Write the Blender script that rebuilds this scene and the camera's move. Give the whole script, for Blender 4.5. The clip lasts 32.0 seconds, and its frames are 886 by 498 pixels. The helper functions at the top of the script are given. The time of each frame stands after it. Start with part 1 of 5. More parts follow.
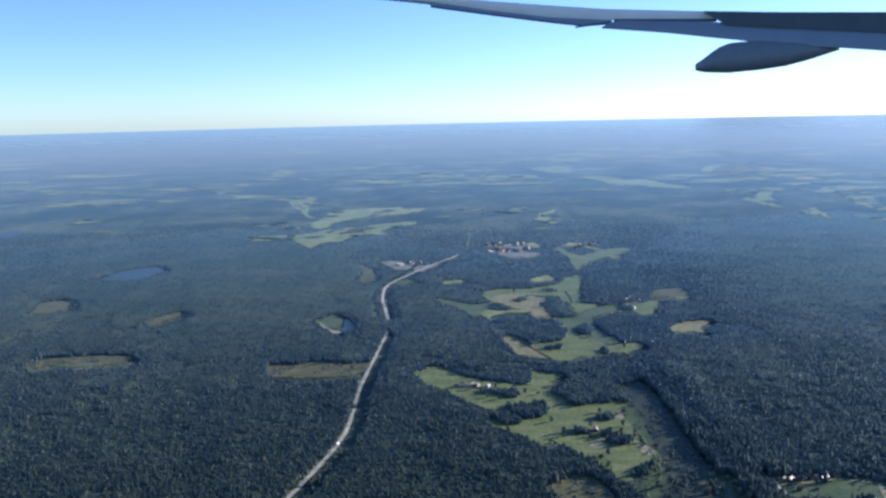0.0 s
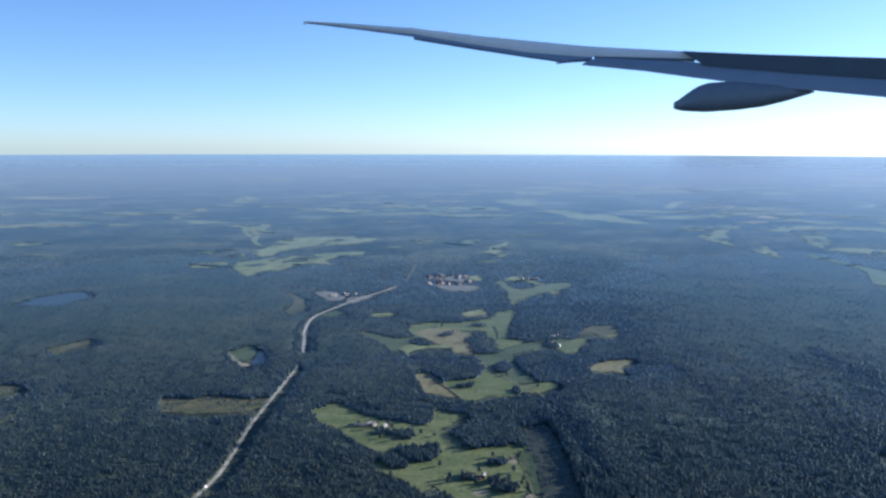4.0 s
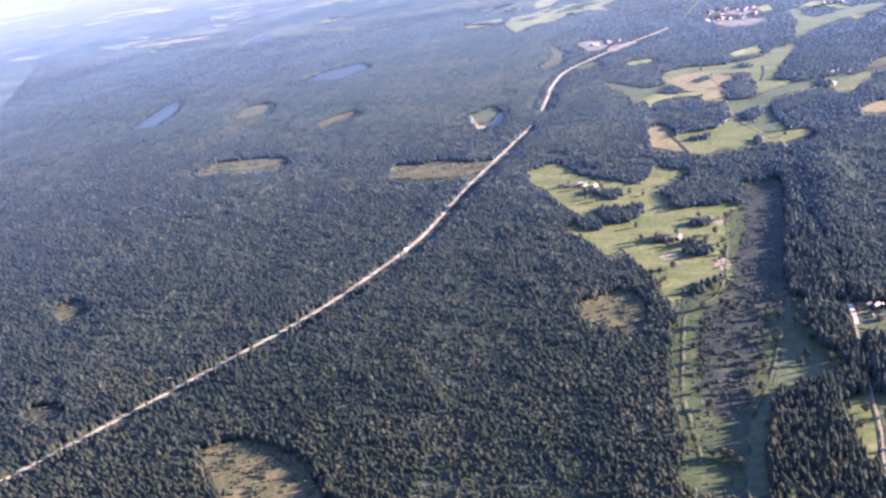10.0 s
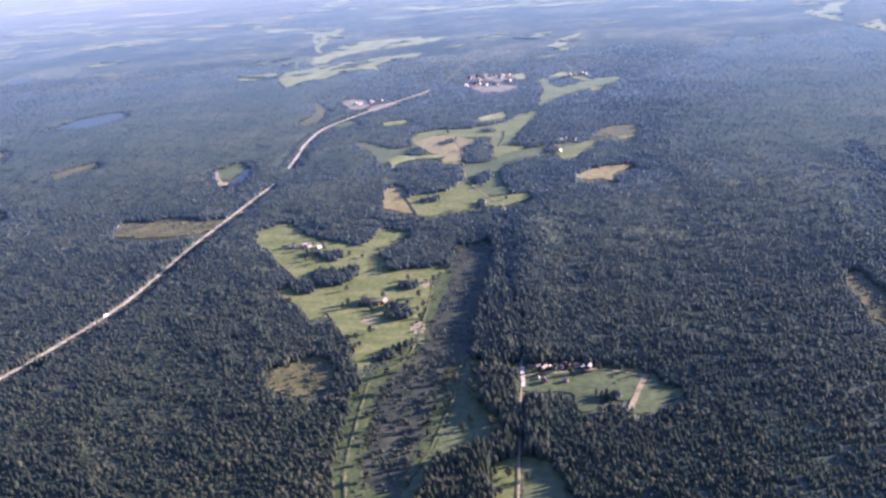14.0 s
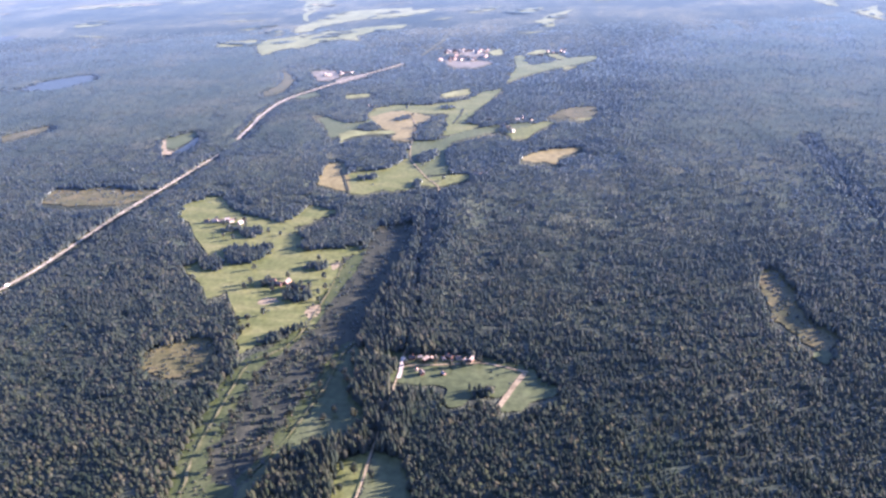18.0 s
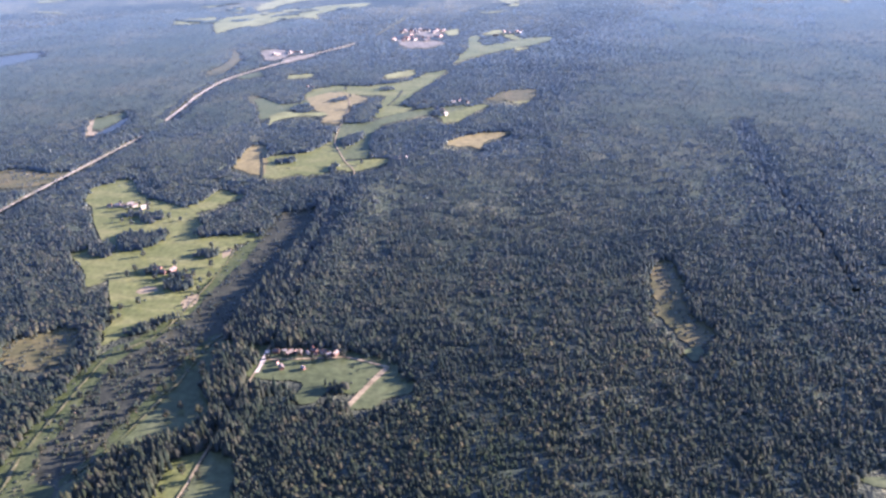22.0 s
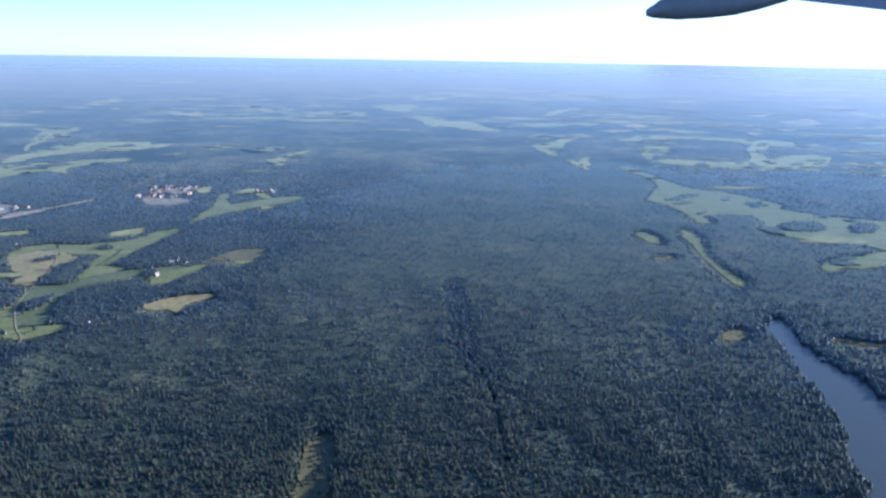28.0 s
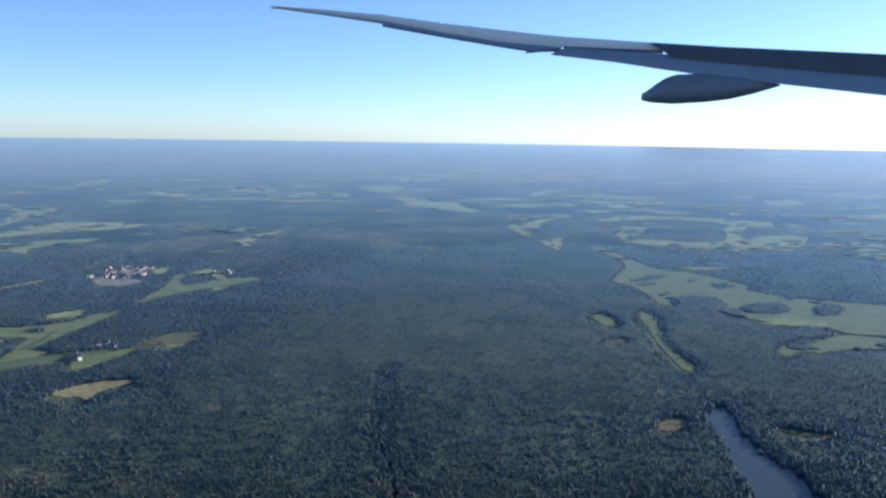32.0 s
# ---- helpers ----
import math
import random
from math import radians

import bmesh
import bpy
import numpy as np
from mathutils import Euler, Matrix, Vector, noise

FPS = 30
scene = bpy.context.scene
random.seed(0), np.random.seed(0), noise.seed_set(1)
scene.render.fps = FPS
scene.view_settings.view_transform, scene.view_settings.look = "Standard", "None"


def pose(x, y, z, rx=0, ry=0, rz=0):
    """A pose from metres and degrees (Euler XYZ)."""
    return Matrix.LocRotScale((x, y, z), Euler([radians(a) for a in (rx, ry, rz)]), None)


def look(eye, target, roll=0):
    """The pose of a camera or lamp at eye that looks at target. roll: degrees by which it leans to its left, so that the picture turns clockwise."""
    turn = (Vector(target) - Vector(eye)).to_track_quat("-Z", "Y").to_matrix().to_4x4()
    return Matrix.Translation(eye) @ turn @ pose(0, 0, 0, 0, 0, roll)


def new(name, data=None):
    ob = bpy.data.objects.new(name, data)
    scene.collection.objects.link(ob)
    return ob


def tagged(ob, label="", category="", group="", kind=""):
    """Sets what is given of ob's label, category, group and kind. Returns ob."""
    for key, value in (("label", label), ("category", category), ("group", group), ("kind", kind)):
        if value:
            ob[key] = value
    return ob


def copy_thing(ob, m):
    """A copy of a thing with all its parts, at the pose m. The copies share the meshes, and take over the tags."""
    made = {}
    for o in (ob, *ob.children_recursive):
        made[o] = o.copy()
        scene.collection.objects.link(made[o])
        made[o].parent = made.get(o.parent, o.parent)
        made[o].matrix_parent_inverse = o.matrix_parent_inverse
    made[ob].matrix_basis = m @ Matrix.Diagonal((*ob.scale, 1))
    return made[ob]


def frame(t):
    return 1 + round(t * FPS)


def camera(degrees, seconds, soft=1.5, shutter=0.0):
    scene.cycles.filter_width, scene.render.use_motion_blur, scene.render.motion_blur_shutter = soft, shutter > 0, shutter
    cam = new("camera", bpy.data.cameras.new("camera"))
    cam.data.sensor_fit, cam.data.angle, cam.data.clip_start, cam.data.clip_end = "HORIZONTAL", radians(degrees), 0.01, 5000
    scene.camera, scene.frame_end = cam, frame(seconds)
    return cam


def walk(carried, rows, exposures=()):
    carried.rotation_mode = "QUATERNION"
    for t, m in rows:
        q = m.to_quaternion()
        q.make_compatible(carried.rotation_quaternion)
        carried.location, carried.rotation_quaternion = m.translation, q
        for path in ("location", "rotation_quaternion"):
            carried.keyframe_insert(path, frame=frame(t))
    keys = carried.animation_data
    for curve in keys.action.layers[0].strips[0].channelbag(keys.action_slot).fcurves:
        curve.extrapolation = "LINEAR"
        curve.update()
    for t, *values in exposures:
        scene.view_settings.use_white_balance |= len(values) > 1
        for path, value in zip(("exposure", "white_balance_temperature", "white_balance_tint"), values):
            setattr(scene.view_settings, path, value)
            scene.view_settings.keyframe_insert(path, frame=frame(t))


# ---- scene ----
# A landscape seen from an airliner, laid out at 1:50 so that its horizon lies within the lens's reach.
cam = camera(56.01, 32.0, soft=2.6)
TURNS = [  # seconds, and the camera's turn in degrees
    (0, 80.78, 1.36, 0.12), (0.5, 81.17, 1.41, -0.20), (1, 82.97, 0.01, -1.49),
    (1.5, 84.58, -0.89, -2.49), (2, 84.04, -0.84, -1.70), (2.5, 83.43, -0.72, -1.20),
    (3, 83.17, -0.58, -1.16), (3.5, 82.99, -0.32, -1.08), (5.5, 80.95, 0.22, -1.31),
    (6, 78.33, 0.10, -0.58), (6.5, 74.83, -1.14, 0.07), (7, 71.88, -1.68, 1.47),
    (7.5, 69.92, -1.75, 2.95), (8, 70.54, -2.28, 4.23), (8.5, 71.68, -2.60, 7.76),
    (9, 71.66, -2.03, 14.48), (9.5, 69.41, 2.78, 20.45), (10, 67.35, 9.03, 19.88),
    (10.5, 67.59, 12.08, 17.53), (11, 68.60, 11.80, 17.33), (11.5, 69.20, 10.52, 16.10),
    (12, 70.12, 8.24, 12.70), (12.5, 70.42, 5.74, 9.86), (13, 69.99, 4.83, 9.34),
    (13.5, 69.78, 4.19, 8.98), (14, 69.40, 4.45, 7.74), (14.5, 68.77, 4.44, 7.12),
    (15, 68.41, 3.93, 6.67), (15.5, 68.30, 3.52, 6.06), (17.5, 68.16, 3.54, 7.02),
    (18, 67.62, 2.70, 9.23), (18.5, 68.00, 2.54, 9.62), (19, 67.61, 1.99, 8.71),
    (19.5, 67.34, 1.03, 8.18), (20, 67.87, 0.89, 6.50), (20.5, 68.67, 2.26, 5.03),
    (21, 68.46, 2.38, 5.15), (21.5, 68.57, 2.91, 6.55), (22, 66.20, 2.25, 9.14),
    (22.5, 64.51, 2.25, 7.32), (23, 63.30, 0.68, 7.95), (23.5, 62.91, -3.52, 9.47),
    (24, 64.35, -2.89, 7.63), (24.5, 65.19, 0.41, 3.52), (26.5, 61.24, -3.69, 8.59),
    (27, 63.78, -0.87, 7.31), (27.5, 70.37, 0.95, 1.92), (28, 76.64, -0.87, -2.88),
    (28.5, 78.94, -1.31, -4.07), (29, 81.11, -0.95, -3.81), (29.5, 82.74, -0.63, -3.03),
    (30, 83.01, -0.83, -2.63), (30.5, 82.75, -0.89, -2.70), (31, 82.70, -0.58, -3.06),
    (31.5, 82.75, -0.63, -3.15), (32, 82.15, -0.86, -2.82),
]


def eye(t):
    """The straight, slightly slowing and sinking flight."""
    s = t / 32
    return (-2.222 * s * s + 48.360 * s + -0.002, -1.810 * s * s + 20.970 * s + 0.006, 0.260 * s * s + -2.515 * s + 21.150)


EXPOSURES = [(0, 2.08, 5680, 13), (1.5, 1.96, 5660, 13), (5.5, 1.92, 5640, 13), (6.5, 2.20, 5770, 19), (7, 2.39, 6322, 38), (8, 3.15, 6810, 42), (9, 2.83, 6760, 42), (10, 3.47, 6760, 44), (11, 3.50, 6700, 43), (12, 3.45, 6760, 42), (13, 3.05, 6710, 40),
             (14, 3.10, 6660, 40), (15.5, 3.31, 6760, 42), (17.6, 3.46, 6790, 42), (19, 3.66, 6840, 42), (20, 3.76, 6840, 42), (21, 3.51, 6840, 42), (22, 3.36, 6740, 40), (23, 4.41, 7040, 44), (24, 4.54, 7090, 46), (27, 4.66, 7290, 46), (27.5, 3.41, 6372, 38), (28, 2.45, 5650, 19), (28.5, 1.55, 5700, 13), (29, 1.47, 5850, 13), (29.5, 1.70, 5850, 13), (30.5, 1.95, 5850, 13), (32, 1.95, 5850, 13)]
walk(cam, [(t, pose(*eye(t), rx, ry, rz)) for t, rx, ry, rz in TURNS], EXPOSURES)

# ---- light ----
SUN_AZIMUTH, SUN_HEIGHT = 66.0, 14.0  # degrees to the right of +y, and above the horizon
world = bpy.data.worlds.new("sky")
scene.world = world
world.use_nodes = True
sky = world.node_tree.nodes.new("ShaderNodeTexSky")
sky.sky_type, sky.sun_disc = "NISHITA", False
sky.sun_elevation, sky.sun_rotation = radians(SUN_HEIGHT), radians(SUN_AZIMUTH)
sky.air_density, sky.dust_density, sky.ozone_density, sky.altitude = 0.8, 1.0, 3.1, 1800
world.node_tree.links.new(sky.outputs[0], world.node_tree.nodes["Background"].inputs[0])
world.node_tree.nodes["Background"].inputs[1].default_value = 0.052
sun = new("sun", bpy.data.lights.new("sun", "SUN"))
sun.data.energy, sun.data.angle, sun.data.color = 3.7, radians(0.6), (1.0, 0.90, 0.78)
to_sun = Vector((math.sin(radians(SUN_AZIMUTH)) * math.cos(radians(SUN_HEIGHT)), math.cos(radians(SUN_AZIMUTH)) * math.cos(radians(SUN_HEIGHT)), math.sin(radians(SUN_HEIGHT))))
sun.matrix_world = look(to_sun * 200, (0, 0, 0))

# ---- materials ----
# tint of the gloss that stands in for haze over the land
HAZE_TINT = (0.66, 0.87, 0.94)


def shader(name):
    m = bpy.data.materials.new(name)
    m.use_nodes = True
    t = m.node_tree
    t.nodes.clear()
    return m, t, t.nodes.new("ShaderNodeOutputMaterial")


def noise_tex(t, scale, detail=4.0, rough=0.55, stretch=None):
    n = t.nodes.new("ShaderNodeTexNoise")
    n.inputs["Scale"].default_value, n.inputs["Detail"].default_value, n.inputs["Roughness"].default_value = scale, detail, rough
    geo = t.nodes.new("ShaderNodeNewGeometry")
    if stretch:
        mp = t.nodes.new("ShaderNodeMapping")
        mp.inputs["Rotation"].default_value = (0, 0, radians(stretch[0]))
        mp.inputs["Scale"].default_value = stretch[1]
        t.links.new(geo.outputs["Position"], mp.inputs[0])
        t.links.new(mp.outputs[0], n.inputs["Vector"])
    else:
        t.links.new(geo.outputs["Position"], n.inputs["Vector"])
    return n


def ramp(t, source, stops):
    r = t.nodes.new("ShaderNodeValToRGB")
    while len(r.color_ramp.elements) < len(stops):
        r.color_ramp.elements.new(0.5)
    for e, (at, c) in zip(r.color_ramp.elements, stops):
        e.position, e.color = at, (*c, 1)
    t.links.new(source, r.inputs[0])
    return r.outputs[0]


def mix(t, fac, a, b, blend="MIX"):
    m = t.nodes.new("ShaderNodeMix")
    m.data_type, m.blend_type = "RGBA", blend
    if isinstance(fac, float):
        m.inputs[0].default_value = fac
    else:
        t.links.new(fac, m.inputs[0])
    for socket, v in ((m.inputs[6], a), (m.inputs[7], b)):
        if isinstance(v, tuple):
            socket.default_value = (*v, 1)
        else:
            t.links.new(v, socket)
    return m.outputs[2]


def hazed(t, out, base, power=11.6, rough=0.34, tint=HAZE_TINT, relief=None, floor=0.035):
    """The base under a gloss that stands in for distance haze, stronger towards the grazing view."""
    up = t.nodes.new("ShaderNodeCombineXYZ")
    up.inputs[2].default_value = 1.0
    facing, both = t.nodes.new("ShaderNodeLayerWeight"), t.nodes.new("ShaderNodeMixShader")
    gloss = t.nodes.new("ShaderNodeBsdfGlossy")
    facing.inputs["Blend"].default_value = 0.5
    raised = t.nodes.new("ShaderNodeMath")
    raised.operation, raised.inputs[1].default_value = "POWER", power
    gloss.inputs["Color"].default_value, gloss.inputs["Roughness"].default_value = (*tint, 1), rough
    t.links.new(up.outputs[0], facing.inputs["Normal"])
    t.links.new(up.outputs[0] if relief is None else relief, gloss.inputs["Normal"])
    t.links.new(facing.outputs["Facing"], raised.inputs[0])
    # towards the horizon the haze gloss turns smoother and whiter
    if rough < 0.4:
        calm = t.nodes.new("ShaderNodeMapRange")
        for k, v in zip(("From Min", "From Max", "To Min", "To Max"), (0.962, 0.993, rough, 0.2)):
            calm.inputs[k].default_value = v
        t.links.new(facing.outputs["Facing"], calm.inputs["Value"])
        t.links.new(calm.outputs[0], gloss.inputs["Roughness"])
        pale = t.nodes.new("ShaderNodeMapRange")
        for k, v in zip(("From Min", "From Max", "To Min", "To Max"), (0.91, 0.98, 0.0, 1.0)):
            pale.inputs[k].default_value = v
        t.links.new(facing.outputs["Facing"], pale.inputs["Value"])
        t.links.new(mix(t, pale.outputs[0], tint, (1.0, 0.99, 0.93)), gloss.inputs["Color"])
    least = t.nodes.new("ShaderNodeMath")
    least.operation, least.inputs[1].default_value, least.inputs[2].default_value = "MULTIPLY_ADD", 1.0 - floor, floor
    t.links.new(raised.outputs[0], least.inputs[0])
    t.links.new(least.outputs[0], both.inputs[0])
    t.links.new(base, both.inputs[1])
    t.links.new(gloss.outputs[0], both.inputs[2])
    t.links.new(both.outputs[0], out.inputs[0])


def bumped(t, source, strength, distance):
    b = t.nodes.new("ShaderNodeBump")
    b.inputs["Strength"].default_value, b.inputs["Distance"].default_value = strength, distance
    t.links.new(source, b.inputs["Height"])
    return b.outputs[0]


def diffuse(t, colour, normal=None):
    d = t.nodes.new("ShaderNodeBsdfDiffuse")
    if isinstance(colour, tuple):
        d.inputs[0].default_value = (*colour, 1)
    else:
        t.links.new(colour, d.inputs[0])
    if normal is not None:
        t.links.new(normal, d.inputs["Normal"])
    return d.outputs[0]


def land_material(name, dark, mid, light, scale, fine, bump=0.3, stretch=None, power=10.0):
    m, t, out = shader(name)
    big, small = noise_tex(t, scale, 5.0, 0.6, stretch), noise_tex(t, fine, 3.0)
    c = ramp(t, big.outputs[0], [(0.3, dark), (0.5, mid), (0.7, light)])
    s = ramp(t, small.outputs[0], [(0.3, (0.7, 0.7, 0.7)), (0.7, (1.25, 1.25, 1.25))])
    hazed(t, out, diffuse(t, mix(t, 1.0, c, s, "MULTIPLY"), bumped(t, small.outputs[0], bump, 0.05)), power)
    return m


def forest_floor():
    m, t, out = shader("forest_floor")
    big, mid, small = noise_tex(t, 0.05, 8.0, 0.7), noise_tex(t, 0.4, 6.0, 0.75), noise_tex(t, 2.6, 3.0, 0.7)
    c = ramp(t, big.outputs[0], [(0.38, (0.020, 0.029, 0.025)), (0.5, (0.046, 0.058, 0.046)), (0.6, (0.09, 0.10, 0.072))])
    v = ramp(t, mid.outputs[0], [(0.3, (0.55, 0.58, 0.6)), (0.72, (1.5, 1.45, 1.35))])
    w = ramp(t, small.outputs[0], [(0.3, (0.5, 0.5, 0.5)), (0.7, (1.5, 1.5, 1.5))])
    col = mix(t, 1.0, mix(t, 1.0, c, v, "MULTIPLY"), w, "MULTIPLY")
    hazed(t, out, diffuse(t, col, bumped(t, small.outputs[0], 1.0, 0.3)), relief=bumped(t, mid.outputs[0], 0.6, 0.16))
    return m


def foliage(name, shades, stand):
    m, t, out = shader(name)
    geo = t.nodes.new("ShaderNodeNewGeometry")
    each = ramp(t, geo.outputs["Random Per Island"], [(i / (len(shades) - 1), c) for i, c in enumerate(shades)])
    big, fine = noise_tex(t, stand, 6.0, 0.68), noise_tex(t, 9.0, 2.0)
    v = ramp(t, big.outputs[0], [(0.34, (0.62, 0.72, 0.70)), (0.5, (1, 1, 1)), (0.64, (1.36, 1.26, 1.1))])
    w = ramp(t, fine.outputs[0], [(0.3, (0.75, 0.75, 0.75)), (0.7, (1.2, 1.2, 1.2))])
    patch = ramp(t, noise_tex(t, 0.42, 4.0, 0.65).outputs[0], [(0.36, (0.66, 0.80, 0.74)), (0.46, (0.92, 0.97, 0.95)), (0.54, (1.04, 1.03, 1.0)), (0.64, (1.28, 1.26, 1.08))])
    col = mix(t, 1.0, mix(t, 1.0, mix(t, 1.0, each, v, "MULTIPLY"), patch, "MULTIPLY"), w, "MULTIPLY")
    # leaves pass some light; normals bent upwards even out each crown's light and shade
    soft, half = t.nodes.new("ShaderNodeVectorMath"), t.nodes.new("ShaderNodeVectorMath")
    half.operation, half.inputs[1].default_value = "ADD", (0, 0, 2.8)
    soft.operation = "NORMALIZE"
    t.links.new(geo.outputs["Normal"], half.inputs[0])
    t.links.new(half.outputs[0], soft.inputs[0])
    thin, leafy = t.nodes.new("ShaderNodeBsdfTranslucent"), t.nodes.new("ShaderNodeMixShader")
    leafy.inputs[0].default_value = 0.56
    t.links.new(col, thin.inputs[0])
    t.links.new(diffuse(t, col, soft.outputs[0]), leafy.inputs[1])
    t.links.new(thin.outputs[0], leafy.inputs[2])
    hazed(t, out, leafy.outputs[0], 4.2, 0.39, floor=0.042)
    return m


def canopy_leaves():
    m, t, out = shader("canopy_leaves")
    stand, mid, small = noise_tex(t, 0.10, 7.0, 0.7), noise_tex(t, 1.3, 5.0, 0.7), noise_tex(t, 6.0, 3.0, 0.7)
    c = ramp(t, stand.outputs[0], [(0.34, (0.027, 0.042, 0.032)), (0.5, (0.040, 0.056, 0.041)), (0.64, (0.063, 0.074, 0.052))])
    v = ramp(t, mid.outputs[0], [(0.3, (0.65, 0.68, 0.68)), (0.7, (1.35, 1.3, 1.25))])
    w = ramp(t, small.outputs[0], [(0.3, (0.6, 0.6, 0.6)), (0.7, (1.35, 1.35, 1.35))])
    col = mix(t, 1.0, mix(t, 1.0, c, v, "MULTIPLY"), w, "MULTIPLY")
    hazed(t, out, diffuse(t, col, bumped(t, small.outputs[0], 0.8, 0.06)), 10.5, 0.34, floor=0.05)
    return m


def plain(name, colour, rough=0.6, vary=0.25, scale=8.0, metal=0.0):
    m, t, out = shader(name)
    p = t.nodes.new("ShaderNodeBsdfPrincipled")
    n = noise_tex(t, scale, 4.0)
    lo, hi = tuple(c * (1 - vary) for c in colour), tuple(min(1, c * (1 + vary)) for c in colour)
    t.links.new(ramp(t, n.outputs[0], [(0.3, lo), (0.7, hi)]), p.inputs["Base Color"])
    p.inputs["Roughness"].default_value, p.inputs["Metallic"].default_value = rough, metal
    t.links.new(p.outputs[0], out.inputs[0])
    return m


def water_material():
    m, t, out = shader("lake_water")
    p = t.nodes.new("ShaderNodeBsdfPrincipled")
    p.inputs["Base Color"].default_value = (0.026, 0.04, 0.048, 1)
    p.inputs["Roughness"].default_value, p.inputs["IOR"].default_value = 0.28, 1.26
    n = noise_tex(t, 6.0, 3.0)
    t.links.new(bumped(t, n.outputs[0], 0.15, 0.02), p.inputs["Normal"])
    t.links.new(p.outputs[0], out.inputs[0])
    return m


M = {
    "ground": forest_floor(),
    "meadow": land_material("meadow_grass", (0.073, 0.097, 0.037), (0.109, 0.132, 0.055), (0.148, 0.163, 0.077), 0.3, 3.0, stretch=(28, (1.0, 2.6, 1.0))),
    "pasture": land_material("pasture_grass", (0.051, 0.071, 0.036), (0.071, 0.095, 0.048), (0.098, 0.118, 0.066), 0.2, 3.0),
    "tan": land_material("ripe_stubble", (0.132, 0.124, 0.059), (0.178, 0.166, 0.086), (0.210, 0.198, 0.106), 0.2, 2.0),
    "scrub": land_material("dry_scrub", (0.058, 0.066, 0.030), (0.088, 0.089, 0.045), (0.134, 0.121, 0.064), 0.7, 5.0),
    "reed": land_material("reed_grass", (0.027, 0.043, 0.018), (0.048, 0.068, 0.030), (0.076, 0.094, 0.047), 1.0, 6.0),
    "marsh": land_material("wet_marsh", (0.024, 0.029, 0.024), (0.040, 0.047, 0.035), (0.072, 0.078, 0.056), 0.8, 6.0),
    "dirt": land_material("bare_sand", (0.172, 0.153, 0.103), (0.232, 0.206, 0.143), (0.292, 0.262, 0.187), 1.0, 6.0),
    "works": land_material("gravel_yard", (0.087, 0.089, 0.065), (0.158, 0.151, 0.124), (0.239, 0.226, 0.194), 0.9, 5.0),
    "road": land_material("pale_road", (0.300, 0.288, 0.263), (0.413, 0.394, 0.362), (0.525, 0.500, 0.456), 1.5, 8.0),
    "verge": land_material("road_verge", (0.070, 0.084, 0.044), (0.115, 0.122, 0.068), (0.170, 0.166, 0.102), 1.2, 6.0),
    "far_pale": land_material("pale_stubble", (0.198, 0.180, 0.099), (0.243, 0.221, 0.126), (0.297, 0.270, 0.162), 0.05, 0.4, power=12.5),
    "hay": land_material("hayfield", (0.134, 0.163, 0.083), (0.180, 0.209, 0.113), (0.221, 0.246, 0.144), 0.05, 0.5, power=12.5),
    "canopy": canopy_leaves(),
    "lake": water_material(),
    "spruce": foliage("spruce_needles", [(0.035, 0.055, 0.040), (0.051, 0.073, 0.050), (0.073, 0.099, 0.065), (0.066, 0.079, 0.057), (0.118, 0.134, 0.098)], 0.09),
    "leaf": foliage("birch_leaves", [(0.048, 0.072, 0.039), (0.070, 0.092, 0.053), (0.097, 0.114, 0.071), (0.092, 0.094, 0.064), (0.141, 0.149, 0.103)], 0.12),
    "sapling": foliage("young_leaves", [(0.055, 0.085, 0.043), (0.077, 0.107, 0.058), (0.101, 0.122, 0.072), (0.089, 0.099, 0.066)], 0.2),
    "bark": plain("bark", (0.10, 0.075, 0.055), 0.9),
    "wall_red": plain("red_boards", (0.13, 0.07, 0.055), 0.8),
    "wall_white": plain("pale_plaster", (0.25, 0.24, 0.225), 0.7, 0.1),
    "roof_dark": plain("dark_roof", (0.09, 0.08, 0.08), 0.6),
    "roof_tile": plain("red_tile_roof", (0.30, 0.13, 0.09), 0.7),
    "roof_pink": plain("faded_red_roof", (0.22, 0.16, 0.145), 0.7),
    "roof_steel": plain("pale_steel_roof", (0.22, 0.22, 0.23), 0.5, 0.1),
    # wing_light, wing_mid and wing_dark hold the wing bands' light and shade as colour
    "wing_light": plain("lit_wing_grey", (0.88, 0.82, 0.78), 0.4, 0.05, 0.01),
    "wing_mid": plain("dim_wing_grey", (0.20, 0.25, 0.34), 0.4, 0.06, 0.01),
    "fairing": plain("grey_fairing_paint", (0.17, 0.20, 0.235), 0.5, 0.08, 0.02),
    "wing_dark": plain("shaded_wing_grey", (0.065, 0.085, 0.105), 0.5, 0.08, 0.01),
    "white": plain("white_lamp_glass", (0.85, 0.85, 0.85), 0.3, 0.05),
}


# ---- builders ----
def part(name, bm, material, parent=None, label=""):
    me = bpy.data.meshes.new(name)
    bm.to_mesh(me)
    bm.free()
    me.materials.append(M[material])
    ob = new(name, me)
    ob.parent = parent
    return tagged(ob, label) if label else ob


def smooth_loop(pts, rounds=2, wobble=0.0):
    """Rounds off a plan's corners and roughens its edge."""
    p = np.array(pts, float)
    for _ in range(rounds):
        q = np.roll(p, -1, 0)
        p = np.stack([0.87 * p + 0.13 * q, 0.13 * p + 0.87 * q], 1).reshape(-1, 2)
    if wobble:
        p = p + np.random.RandomState(len(pts)).normal(0, wobble, p.shape)
    return p


